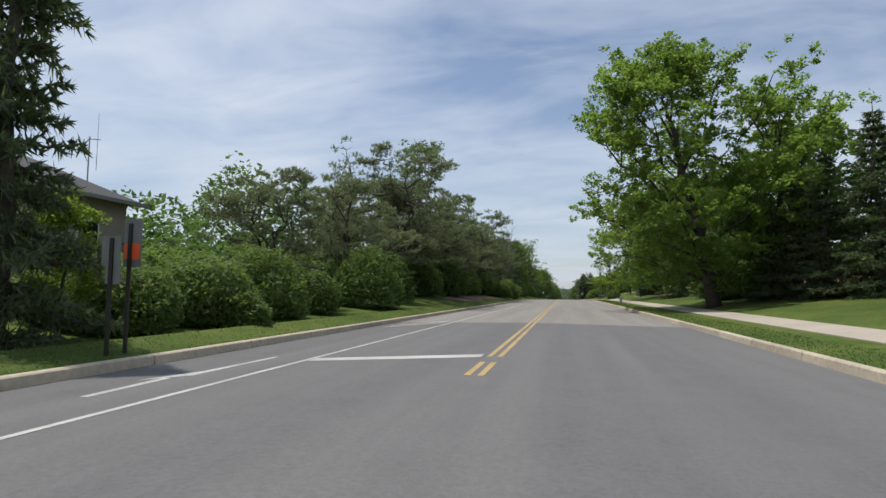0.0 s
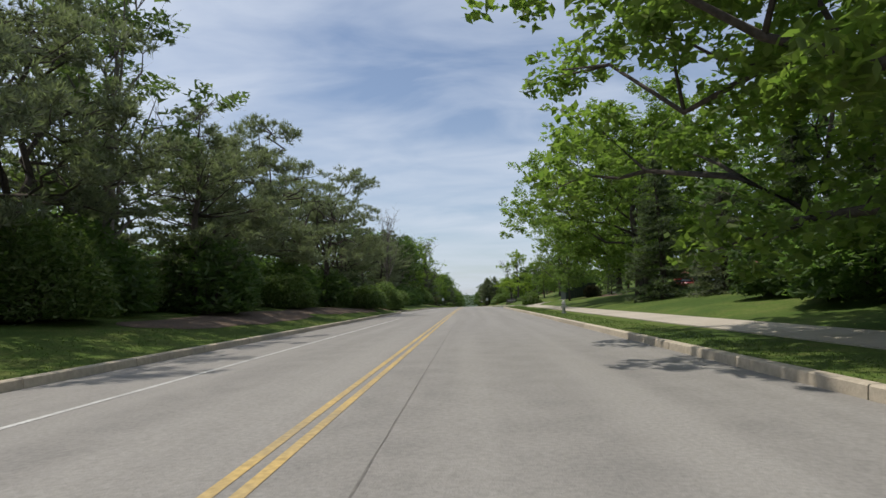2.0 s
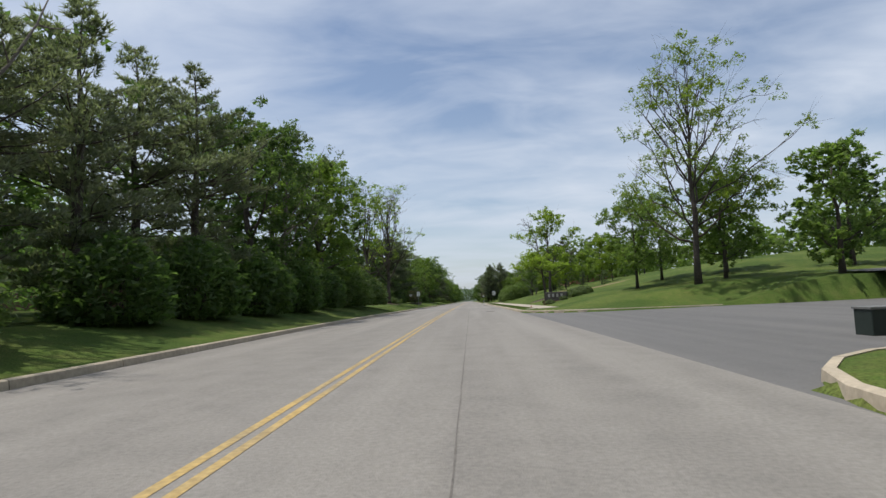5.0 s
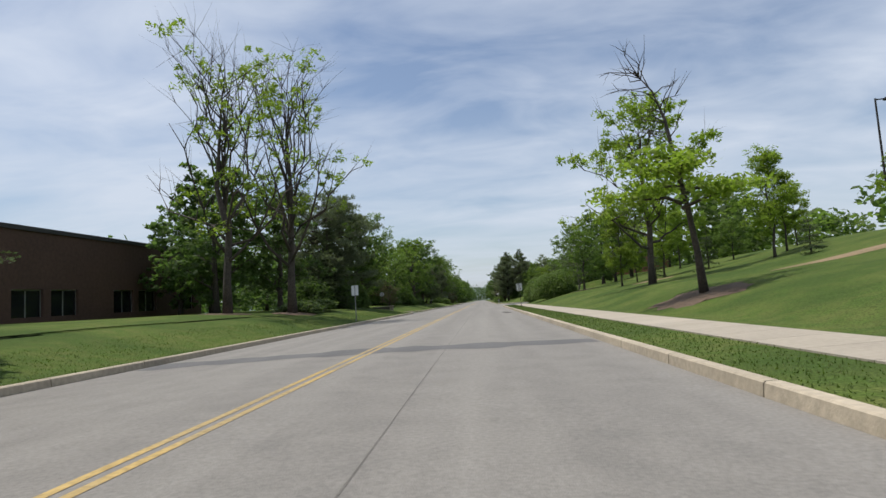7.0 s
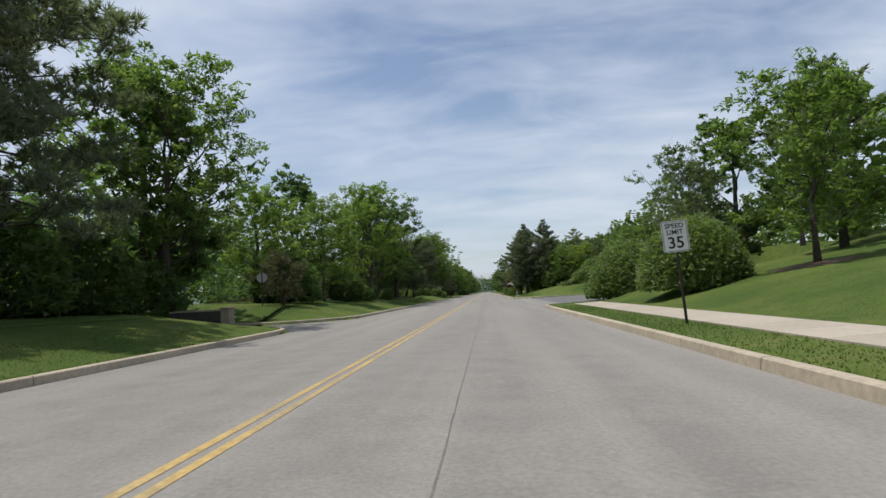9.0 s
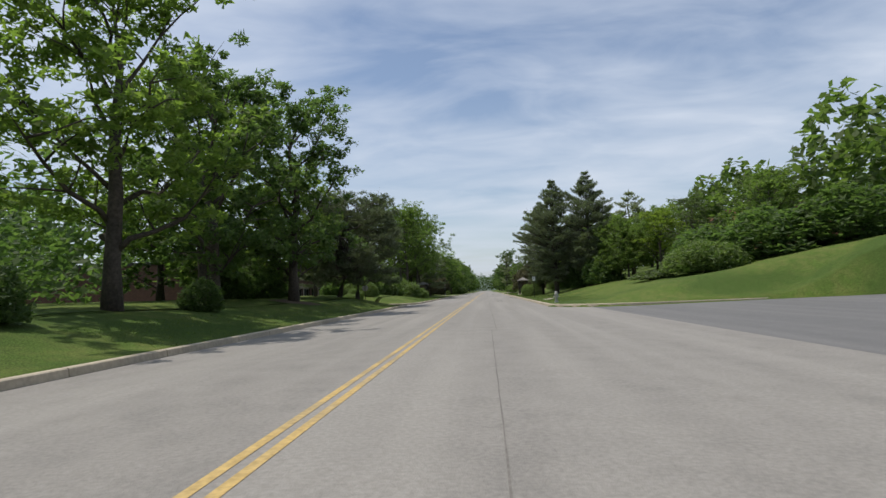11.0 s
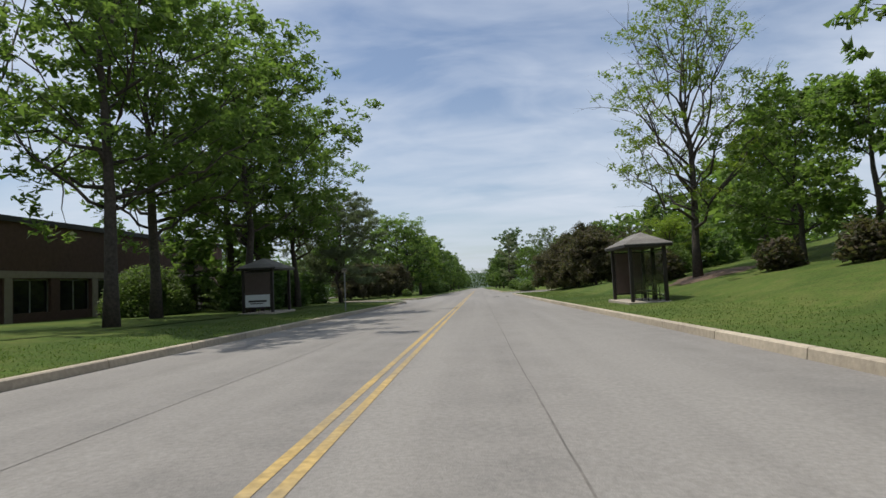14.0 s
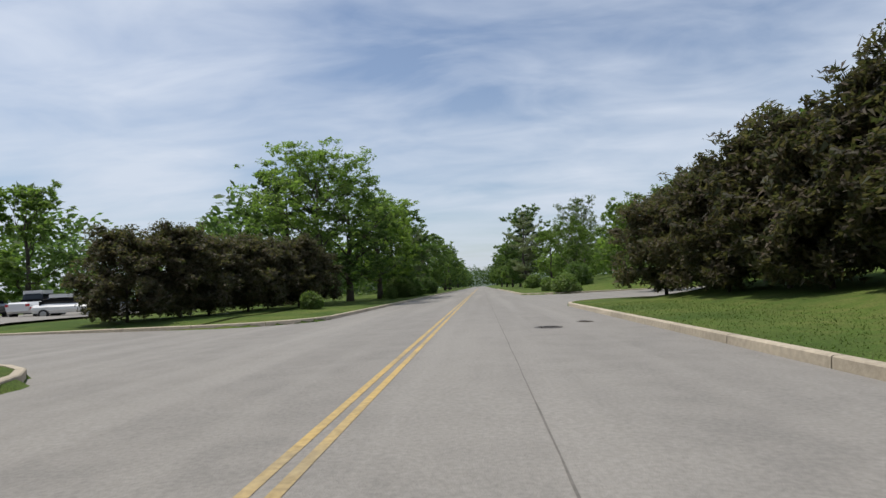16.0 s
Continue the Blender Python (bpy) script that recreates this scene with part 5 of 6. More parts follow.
office("office_building", -30, 159.3, 215, 7.0, 24, BRICK_BROWN, "low brown brick office block with dark windows", lambda k: k % 3 != 2, 0.35, 2.3)
office("office_building", -26, 301.8, 374.6, 6.1, 26, BRICK_BROWN, "long low brown brick office with tan band and dark windows", lambda k: True, 0.35, 2.3, band=True)
office("office_building", 46, 103, 164, 5.4, 20, BRICK_RED, "low red brick office beyond the car park", lambda k: True, 0.6, 2.6, side=1)
office("office_building", 42, 330, 366, 8.5, 18, BRICK_RED, "brick office block on the bank", lambda k: True, 2.2, 4.4, side=1)


# ---- signs and street furniture ----
def text_mesh(name, words, size, mat, parent, m, bold=0.0):
    cu = bpy.data.curves.new(name, "FONT")
    cu.body, cu.size, cu.align_x, cu.align_y, cu.extrude, cu.offset = words, size, "CENTER", "CENTER", 0.002, bold
    tmp = bpy.data.objects.new(name, cu)
    me = bpy.data.meshes.new_from_object(tmp)
    bpy.data.objects.remove(tmp)
    me.materials.clear()
    ob = part(name, me, mat, parent)
    ob.matrix_local = m
    return ob


def bars(rows, depth=0.004):
    """Plain raised bars on a face that looks to -y: x0, z0, x1, z1."""
    return boxes(*[(a, -depth, b, c, 0, d) for a, b, c, d in rows])


def u_post(h, w=0.06):
    """A channel post with punched holes."""
    bm = boxes((-w / 2, -0.012, -0.4, w / 2, 0, h), (-w / 2, 0, -0.4, -w / 2 + 0.012, 0.03, h), (w / 2 - 0.012, 0, -0.4, w / 2, 0.03, h))
    return bm


def rounded(bm_w, bm_h, r, t, z):
    """A thin upright plate with rounded corners, facing -y, its centre at height z."""
    bm = bmesh.new()
    ring = []
    for cx, cz, a0 in ((bm_w / 2 - r, bm_h / 2 - r, 0), (-bm_w / 2 + r, bm_h / 2 - r, 90), (-bm_w / 2 + r, -bm_h / 2 + r, 180), (bm_w / 2 - r, -bm_h / 2 + r, 270)):
        for k in range(5):
            a = radians(a0 + k * 22.5)
            ring.append((cx + r * math.cos(a), cz + r * math.sin(a) + z))
    f = [bm.verts.new((x, -t, zz)) for x, zz in ring]
    b = [bm.verts.new((x, 0, zz)) for x, zz in ring]
    bm.faces.new(f[::-1]); bm.faces.new(b)
    for k in range(len(f)):
        j = (k + 1) % len(f)
        bm.faces.new((f[k], f[j], b[j], b[k]))
    bmesh.ops.recalc_face_normals(bm, faces=bm.faces)
    return bm


def speed_sign(x, y):
    ob = thing("speed_limit_sign", pose(x, y, land(x, y), 0, -3, -4), "white speed limit sign on a dark steel post", "road sign")
    part("post", u_post(2.5), BRONZE, ob)
    w, h, z = 0.62, 0.78, 2.15
    part("face", rounded(w, h, 0.05, 0.004, z), SIGN_WHITE, ob).location = (0, -0.016, 0)
    b, t = 0.018, 0.012
    part("border", bars([(-w / 2 + b, z - h / 2 + b, w / 2 - b, z - h / 2 + b + t), (-w / 2 + b, z + h / 2 - b - t, w / 2 - b, z + h / 2 - b),
                         (-w / 2 + b, z - h / 2 + b + t, -w / 2 + b + t, z + h / 2 - b - t), (w / 2 - b - t, z - h / 2 + b + t, w / 2 - b, z + h / 2 - b - t)]), SIGN_BLACK, ob).location = (0, -0.020, 0)
    for words, size, dz in (("SPEED", 0.165, 0.255), ("LIMIT", 0.165, 0.10), ("35", 0.40, -0.17)):
        text_mesh("lettering", words, size, SIGN_BLACK, ob, pose(0, -0.0225, z + dz, 90, 0, 0), 0.006 if size > 0.3 else 0.003)


speed_sign(5.6, 216.2)


def plate_sign(x, y, h, w, ph, label, mat, post=STEEL, turn=0, gap=0.0, lines=()):
    ob = thing("road_sign", pose(x, y, land(x, y), 0, 0, turn), label, "road sign")
    part("post", u_post(h), post, ob)
    for k in ((-1, 1) if gap else (0,)):
        pw = (w - gap) / 2 if gap else w
        p = part("plate", rounded(pw, ph, 0.03, 0.004, h - ph / 2 - 0.03), mat, ob)
        p.location = (k * (pw + gap) / 2, -0.016, 0)
    if lines:
        part("lettering", bars(lines), SIGN_BLACK, ob).location = (0, -0.0215, 0)
    return ob


plate_sign(-7.75, 194.8, 2.62, 0.50, 0.72, "pair of pale sign plates on a thin steel post", SIGN_WHITE, gap=0.05)
plate_sign(5.74, 309.0, 2.4, 0.32, 0.46, "small white sign on a dark post by the kerb", SIGN_WHITE, BRONZE, lines=[(-0.11, 2.23, 0.11, 2.27), (-0.09, 2.14, 0.09, 2.18), (-0.10, 2.05, 0.1, 2.09)])
plate_sign(-7.81, 351.74, 2.45, 0.30, 0.22, "small tan bus stop plate on a thin pole", BAND, lines=[(-0.10, 2.35, 0.10, 2.38), (-0.08, 2.28, 0.06, 2.31)])


def octagon_sign(x, y, turn):
    ob = thing("stop_sign", pose(x, y, land(x, y), 0, 0, turn), "bare metal back of an octagonal sign", "road sign")
    part("post", u_post(2.1), BRONZE, ob)
    bm = bmesh.new()
    ring = [(0.33 * math.cos(radians(22.5 + 45 * k)), 1.8 + 0.33 * math.sin(radians(22.5 + 45 * k))) for k in range(8)]
    f = [bm.verts.new((a, 0.034, b)) for a, b in ring]
    g = [bm.verts.new((a, 0.038, b)) for a, b in ring]
    bm.faces.new(f); bm.faces.new(g[::-1])
    for k in range(8):
        bm.faces.new((f[k], g[k], g[(k + 1) % 8], f[(k + 1) % 8]))
    bmesh.ops.recalc_face_normals(bm, faces=bm.faces)
    part("plate", bm, ALU, ob)


octagon_sign(-12.16, 300.78, 18)
octagon_sign(-13.4, 235.93, 20)


def back_signs():
    """Two roadside panels seen from behind, one with an orange sheet."""
    ob = thing("road_sign", pose(-7.75, 16.7, land(-7.75, 16.7), 0, 0, 8), "grey backs of stacked road signs on one post", "road sign")
    part("post", u_post(2.0), BRONZE, ob)
    part("plate", rounded(0.34, 0.52, 0.02, 0.005, 1.78), SIGN_BACK, ob).location = (-0.02, 0.03, 0)
    part("plate", rounded(0.28, 0.42, 0.02, 0.005, 1.42), SIGN_BACK, ob).location = (0.03, 0.034, 0)
    ob = thing("road_sign", pose(-7.75, 17.1, land(-7.75, 17.1), 0, 0, 8), "grey sign back with an orange-red reflective sheet", "road sign")
    part("post", u_post(2.3), BRONZE, ob)
    part("plate", rounded(0.34, 0.86, 0.02, 0.005, 1.95), SIGN_BACK, ob).location = (0.04, 0.03, 0)
    part("sheet", rounded(0.30, 0.28, 0.01, 0.003, 1.80), ORANGE, ob, "orange-red reflective sheet").location = (0.03, 0.0235, 0)


back_signs()


def hydrant(x, y):
    ob = thing("fire_hydrant", pose(x, y, land(x, y)), "weathered silver-grey fire hydrant standing in the grass", "hydrant")
    bm = bmesh.new()
    tube(bm, [(0, 0, -0.1), (0, 0, 0.08), (0, 0, 0.085), (0, 0, 0.56)], [0.15, 0.15, 0.105, 0.10], 14)
    part("barrel", bm, HYDRANT, ob, smooth=False)
    bm = bmesh.new()
    tube(bm, [(0, 0, 0.56), (0, 0, 0.60), (0, 0, 0.61), (0, 0, 0.70), (0, 0, 0.76), (0, 0, 0.785)], [0.145, 0.145, 0.12, 0.105, 0.065, 0.03], 14)
    tube(bm, [(0, 0, 0.785), (0, 0, 0.84)], [0.028, 0.026], 6)
    part("bonnet", bm, HYDRANT, ob)
    for d in ((-1, 0), (1, 0)):
        bm = bmesh.new()
        tube(bm, [(d[0] * 0.08, 0, 0.42), (d[0] * 0.155, 0, 0.42), (d[0] * 0.156, 0, 0.42), (d[0] * 0.19, 0, 0.42)], [0.05, 0.05, 0.062, 0.058], 10)
        part("outlet_cap", bm, HYDRANT, ob)
    bm = bmesh.new()
    tube(bm, [(0, -0.08, 0.38), (0, -0.16, 0.38), (0, -0.161, 0.38), (0, -0.205, 0.38)], [0.07, 0.07, 0.085, 0.078], 12)
    part("pumper_cap", bm, HYDRANT, ob)
    for k in range(8):
        bm = bmesh.new()
        a = k * math.tau / 8
        tube(bm, [(0.13 * math.cos(a), 0.13 * math.sin(a), 0.08), (0.13 * math.cos(a), 0.13 * math.sin(a), 0.105)], [0.014, 0.014], 6)
        part("bolt", bm, IRON, ob)


hydrant(5.75, 72.6)
hydrant(5.2, 284.8)


def utility_box(x, y):
    z = land(x, y)
    ob = thing("utility_cabinet", pose(x, y, z - 0.32, 0, 0, 6), "large dark green steel utility cabinet on a pad", "utility cabinet")
    part("pad", boxes((-2.2, -1.5, -0.5, 2.0, 1.5, 0.06), bevel=0.02), CONCRETE, ob, "grey concrete pad")
    part("body", boxes((-0.9, -1.3, 0.06, 1.9, 1.3, 2.0), bevel=0.03), BOX_GREEN, ob)
    part("roof", boxes((-1.0, -1.38, 2.0, 2.0, 1.38, 2.09), bevel=0.03), BOX_GREEN, ob)
    part("terminal_box", boxes((-2.0, -1.2, 0.06, -0.905, 1.2, 1.82), bevel=0.03), BOX_GREEN, ob)
    part("door", boxes((-1.93, -1.225, 0.16, -1.48, -1.203, 1.74), bevel=0.006), BOX_GREEN, ob)
    part("door", boxes((-1.44, -1.225, 0.16, -0.98, -1.203, 1.74), bevel=0.006), BOX_GREEN, ob)
    for a in (-1.55, -1.38):
        part("label_plate", boxes((a, -1.232, 1.38, a + 0.12, -1.226, 1.58)), SIGN_WHITE, ob, "small white warning label")
    for k in range(9):
        part("fin", boxes((-0.7 + 0.28 * k, -1.38, 0.3, -0.66 + 0.28 * k, -1.303, 1.85)), BOX_GREEN, ob)


utility_box(14.09, 110.32)


def small_box(x, y):
    ob = thing("ground_box", pose(x, y, land(x, y)), "small grey-green utility pedestal box in the grass", "utility box")
    part("body", boxes((-0.5, -0.3, -0.2, 0.5, 0.3, 0.42), bevel=0.02), BOX_GREEN, ob)
    part("lid", boxes((-0.53, -0.33, 0.42, 0.53, 0.33, 0.48), bevel=0.01), SIGN_BACK, ob)


small_box(10.28, 119.55)


def number_wall(x, y, turn, w, h, name, mat, bar_mat, label):
    """A low slab with four blocks where its number stands."""
    ob = thing(name, pose(x, y, land(x, y), 0, 0, turn), label, "entrance sign")
    part("slab", boxes((-w / 2, -0.18, -0.6, w / 2, 0.18, h), bevel=0.025), mat, ob)
    part("plinth", boxes((-w / 2 - 0.12, -0.3, -0.6, w / 2 + 0.12, 0.3, 0.08), bevel=0.02), MULCH, ob)
    k = w * 0.76 / 4
    for i in range(4):
        a = -w * 0.38 + k * i
        part("number_bar", boxes((a + k * 0.24, -0.20, h * 0.46, a + k * 0.70, -0.183, h * 0.80)), bar_mat, ob, "pale raised number block")
    return ob


number_wall(9.3, 162.0, -26, 2.3, 0.95, "entrance_sign", STONE, ALU, "dark stone entrance slab with four pale number blocks")
for a, b, h in ((8.7, 163.2, 0.5), (11.1, 162.2, 0.7), (11.8, 162.6, 0.7), (12.6, 162.9, 0.6), (8.6, 161.3, 0.4), (9.9, 161.0, 0.35)):
    put("low", a, b, h, 0.9, "low plants round the entrance slab")


def low_wall():
    ob = thing("garden_wall", pose(0, 0, 0), "short low grey-brown garden wall with an end pillar", "wall")
    z = land(-11.2, 224.6) - 0.05
    for k in range(4):
        x0 = -12.6 + k * 0.56
        for row in range(2):
            part("block", boxes((x0 + 0.006, 224.5, z - 0.3 + row * 0.42, x0 + 0.554, 224.82, z + 0.11 + row * 0.42), bevel=0.015), STONE, ob)
    part("coping", boxes((-12.62, 224.46, z + 0.532, -10.37, 224.86, z + 0.60), bevel=0.015), BAND, ob)
    part("pillar", boxes((-10.36, 224.42, z - 0.4, -9.98, 224.9, z + 0.62), bevel=0.015), BAND, ob)
    part("cap", boxes((-10.4, 224.38, z + 0.622, -9.94, 224.94, z + 0.68), bevel=0.015), BAND, ob)



low_wall()


def shelter(x0, y0, x1, y1, far_panel, label, sheet=False):
    """A bus shelter: posts, glass walls, an advert panel in one end, hipped shingle roof."""
    z = land((x0 + x1) / 2, (y0 + y1) / 2) + 0.02
    ob = thing("bus_shelter", pose(x0, y0, z), label, "bus shelter")
    w, d, h = x1 - x0, y1 - y0, 2.35
    back = w if x0 > 0 else 0.0
    part("slab", boxes((-0.25, -0.3, -0.6, w + 0.25, d + 0.3, 0.05), bevel=0.015), CONCRETE, ob, "pale concrete slab")
    for px, py in ((0, 0), (w, 0), (0, d), (w, d), (back, d / 2)):
        part("post", boxes((px - 0.07, py - 0.07, 0.05, px + 0.07, py + 0.07, h), bevel=0.008), BRONZE, ob)
    e = d if far_panel else 0.0
    part("advert_panel", boxes((0.09, e - 0.05, 0.34, w - 0.09, e + 0.05, 2.2), bevel=0.01), PANEL_BROWN, ob, "brown advert panel in a dark frame")
    part("rail", boxes((0.07, e - 0.055, 0.26, w - 0.07, e + 0.055, 0.335)), BRONZE, ob)
    part("rail", boxes((0.07, e - 0.055, 2.205, w - 0.07, e + 0.055, 2.26)), BRONZE, ob)
    if sheet:
        part("paper_sheet", boxes((0.12, e - 0.062, 0.36, w - 0.12, e - 0.054, 1.02)), SIGN_WHITE, ob, "pale printed sheet")
        part("lettering", boxes((0.3, e - 0.067, 0.62, w - 0.3, e - 0.063, 0.72), (0.4, e - 0.067, 0.52, w - 0.5, e - 0.063, 0.57)), BRONZE, ob)
    for a, b in ((0.08, d / 2 - 0.08), (d / 2 + 0.08, d - 0.08)):
        p = part("glass_pane", boxes((back - 0.006, a, 0.3, back + 0.006, b, 2.2)), CLEAR, ob)
        p.visible_shadow = False
        part("rail", boxes((back - 0.03, a, 0.25, back + 0.03, b, 0.298)), BRONZE, ob)
        part("rail", boxes((back - 0.03, a, 2.202, back + 0.03, b, 2.25)), BRONZE, ob)
    o = 0.0 if far_panel else d
    p = part("glass_pane", boxes((0.08, o - 0.006, 0.3, w - 0.08, o + 0.006, 2.2)), CLEAR, ob)
    p.visible_shadow = False
    # hipped roof in rows of shingle
    part("fascia", boxes((-0.28, -0.28, h, w + 0.28, d + 0.28, h + 0.12), bevel=0.01), BRONZE, ob)
    rows = 6
    for k in range(rows):
        a, b = k / rows, (k + 1) / rows
        bm = bmesh.new()
        lim = min(w, d) / 2 + 0.27
        i0, i1 = 0.3 - a * lim, 0.3 - b * lim - 0.03
        za, zb = h + 0.13 + 0.52 * a, h + 0.13 + 0.52 * b + 0.02
        lo = [(-i0, -i0), (w + i0, -i0), (w + i0, d + i0), (-i0, d + i0)]
        hi = [(-i1, -i1), (w + i1, -i1), (w + i1, d + i1), (-i1, d + i1)]
        A = [bm.verts.new((px, py, za)) for px, py in lo]
        B = [bm.verts.new((px, py, zb)) for px, py in hi]
        C = [bm.verts.new((px, py, za - 0.035)) for px, py in lo]
        for i in range(4):
            j = (i + 1) % 4
            bm.faces.new((A[i], A[j], B[j], B[i])); bm.faces.new((C[i], C[j], A[j], A[i]))
        if k == rows - 1:
            bm.faces.new(B)
        part("roof_course", bm, SHINGLE, ob)
    # bench with arched arm rails
    bx = back - 0.35 if x0 > 0 else 0.35
    part("bench_seat", boxes((bx - 0.2, 0.5, 0.44, bx + 0.2, d - 0.5, 0.48), bevel=0.01), BRONZE, ob)
    for yy in (0.55, d / 2, d - 0.55):
        bm = bmesh.new()
        pts = [(bx - 0.24, yy, 0.05), (bx - 0.24, yy, 0.62)] + [(bx - 0.24 * math.cos(a), yy, 0.62 + 0.18 * math.sin(a)) for a in (0.5, 1.0, 1.57, 2.1, 2.6)] + [(bx + 0.24, yy, 0.62), (bx + 0.24, yy, 0.05)]
        tube(bm, pts, [0.022] * len(pts), 8)
        part("arm_rail", bm, BRONZE, ob)


shelter(6.25, 344.4, 7.65, 347.4, True, "dark bus shelter with shingled roof, glass and brown panel")
shelter(-12.9, 349.8, -11.3, 352.4, False, "dark bus shelter under trees with a pale sheet", sheet=True)


def lamp_post(x, y, h, turn):
    ob = thing("lamp_post", pose(x, y, land(x, y), 0, 0, turn), "tall dark car park lamp post on the bank", "lamp post")
    bm = bmesh.new()
    tube(bm, [(0, 0, -0.3), (0, 0, 0.5), (0, 0, h)], [0.10, 0.085, 0.055], 10)
    part("pole", bm, BRONZE, ob)
    part("arm", boxes((0, -0.03, h - 0.12, 0.75, 0.03, h - 0.05)), BRONZE, ob)
    part("head", boxes((0.6, -0.19, h - 0.16, 1.25, 0.19, h + 0.02), bevel=0.03), BRONZE, ob)


lamp_post(28.11, 192.88, 8.7, 0)


def wood_pole(x, y, h):
    ob = thing("utility_pole", pose(x, y, land(x, y), 1, 2, 0), "grey weathered wooden utility pole", "utility pole")
    bm = bmesh.new()
    tube(bm, [(0, 0, -0.4), (0, 0, h * 0.5), (0, 0, h)], [0.17, 0.15, 0.12], 12)
    part("pole", bm, BARK_PALE, ob, smooth=True)


wood_pole(12.4, 32.6, 10.8)


def cover(x, y, r=0.36):
    ob = thing("manhole_cover", pose(x, y, road_z(y) + camber(x) + 0.002, -math.degrees(math.atan(FALL)) if y > 160 else 0), "dark round iron cover set in the asphalt", "manhole cover")
    bm = bmesh.new()
    tube(bm, [(0, 0, -0.05), (0, 0, 0.006)], [r + 0.06, r + 0.06], 24)
    part("rim", bm, IRON, ob)
    bm = bmesh.new()
    tube(bm, [(0, 0, 0.0065), (0, 0, 0.011)], [r, r - 0.01], 24)
    for k in range(-3, 4):
        w = math.sqrt(max(0.01, (r * 0.85) ** 2 - (k * 0.09) ** 2))
        box(bm, -w, k * 0.09 - 0.018, 0.0112, w, k * 0.09 + 0.018, 0.016)
    part("lid", bm, IRON, ob)


for x, y, r in ((3.3, 203.0, 0.34), (3.25, 204.6, 0.2), (3.4, 201.3, 0.30), (1.6, 303.2, 0.24), (1.69, 381.9, 0.34), (3.02, 383.7, 0.2), (2.2, 152.7, 0.34)):
    cover(x, y, r)


def drain(x, y):
    ob = thing("storm_drain", pose(x, y, road_z(y), -0.77), "rusty iron storm drain grate by the kerb", "storm drain")
    part("frame", boxes((-0.42, -0.62, -0.05, 0.42, -0.54, 0.012), (-0.42, 0.54, -0.05, 0.42, 0.62, 0.012), (-0.42, -0.54, -0.05, -0.36, 0.54, 0.012), (0.36, -0.54, -0.05, 0.42, 0.54, 0.012)), IRON, ob)
    for k in range(9):
        part("bar", boxes((-0.36, -0.5 + 0.115 * k, -0.04, 0.36, -0.44 + 0.115 * k, 0.008)), IRON, ob)


drain(3.9, 325.4)


def lawn_lid(x, y, w, d):
    ob = thing("concrete_lid", pose(x, y, land(x, y), 0, -6, 0), "flat pale concrete lid set in the grass", "utility lid")
    part("slab", boxes((-w / 2, -d / 2, -0.2, w / 2, d / 2, 0.035), bevel=0.015), CONCRETE, ob)


lawn_lid(5.87, 295.8, 0.85, 1.1)
lawn_lid(5.5, 150.4, 0.8, 0.8)


def flag(x, y):
    ob = thing("marker_flag", pose(x, y, land(x, y), 0, 14, 20), "small orange utility marker flag in the grass", "marker flag")
    bm = bmesh.new()
    tube(bm, [(0, 0, -0.1), (0, 0, 0.26)], [0.004, 0.003], 6)
    part("wire", bm, STEEL, ob)
    bm = bmesh.new()
    vs = [[bm.verts.new((0.004 + 0.02 * i, 0.012 * math.sin(i * 1.4) + dy, 0.12 + 0.13 * j)) for i in range(5)] for j in range(2) for dy in (0,)]
    for i in range(4):
        bm.faces.new((vs[0][i], vs[0][i + 1], vs[1][i + 1], vs[1][i]))
    bmesh.ops.solidify(bm, geom=bm.faces[:], thickness=0.002)
    part("pennant", bm, ORANGE, ob)


flag(5.52, 151.6)


# ---- beds of mulch, bare soil and dark brown ground ----
def bed(x, y, rx, ry, mat, label, seed):
    rng = random.Random(seed)
    bm = bmesh.new()
    n = 28
    c = bm.verts.new((x, y, land(x, y) + 0.07))
    inner, ring = [], []
    for k in range(n):
        a = k * math.tau / n
        s = 1 + rng.uniform(-0.16, 0.16)
        for f, lst, up in ((0.6, inner, 0.06), (1.0, ring, 0.012)):
            px, py = x + rx * s * f * math.cos(a), y + ry * s * f * math.sin(a)
            lst.append(bm.verts.new((px, py, land(px, py) + up)))
    for k in range(n):
        j = (k + 1) % n
        bm.faces.new((c, inner[k], inner[j])); bm.faces.new((inner[k], ring[k], ring[j], inner[j]))
    tagged(part("mulch_bed" if mat is MULCH else "bare_patch", bm, mat, smooth=True), label, "ground patch", kind="structure")


bed(10.38, 179.07, 1.9, 2.6, MULCH, "ring of brown mulch round a tree on the bank", 1)
bed(18.75, 182.26, 3.6, 1.2, DIRT, "strip of bare tan soil in the bank", 2)
bed(16.7, 205.75, 1.8, 1.2, DIRT, "bare soil patch under shrubs", 3)
bed(-15.18, 190.47, 1.6, 2.2, MULCH, "mulch ring round a tree trunk", 4)
bed(-12.69, 195.56, 1.5, 2.2, MULCH, "mulch ring round a tree trunk", 5)
bed(-12.18, 279.99, 1.6, 1.8, MULCH, "mulch ring round a tree trunk", 6)
bed(14.8, 96.4, 1.6, 2.0, MULCH, "mulch ring round a tree trunk", 7)
bed(15.59, 104.67, 2.4, 2.2, MULCH, "mulch bed beside the cabinet", 8)
bed(14.28, 225.73, 1.6, 1.8, MULCH, "mulch ring round a small tree", 9)
bed(-10.43, 97.67, 2.0, 1.2, DIRT, "dry straw-coloured patch at the verge end", 10)
bed(12.38, 351.13, 2.2, 2.6, MULCH, "mulch bed under a roadside tree", 11)
# dark brown strips on the verge, along the foot of the pines
bed(-9.57, 87.53, 1.0, 5.0, MULCH, "strip of dark brown ground under the pines", 12)
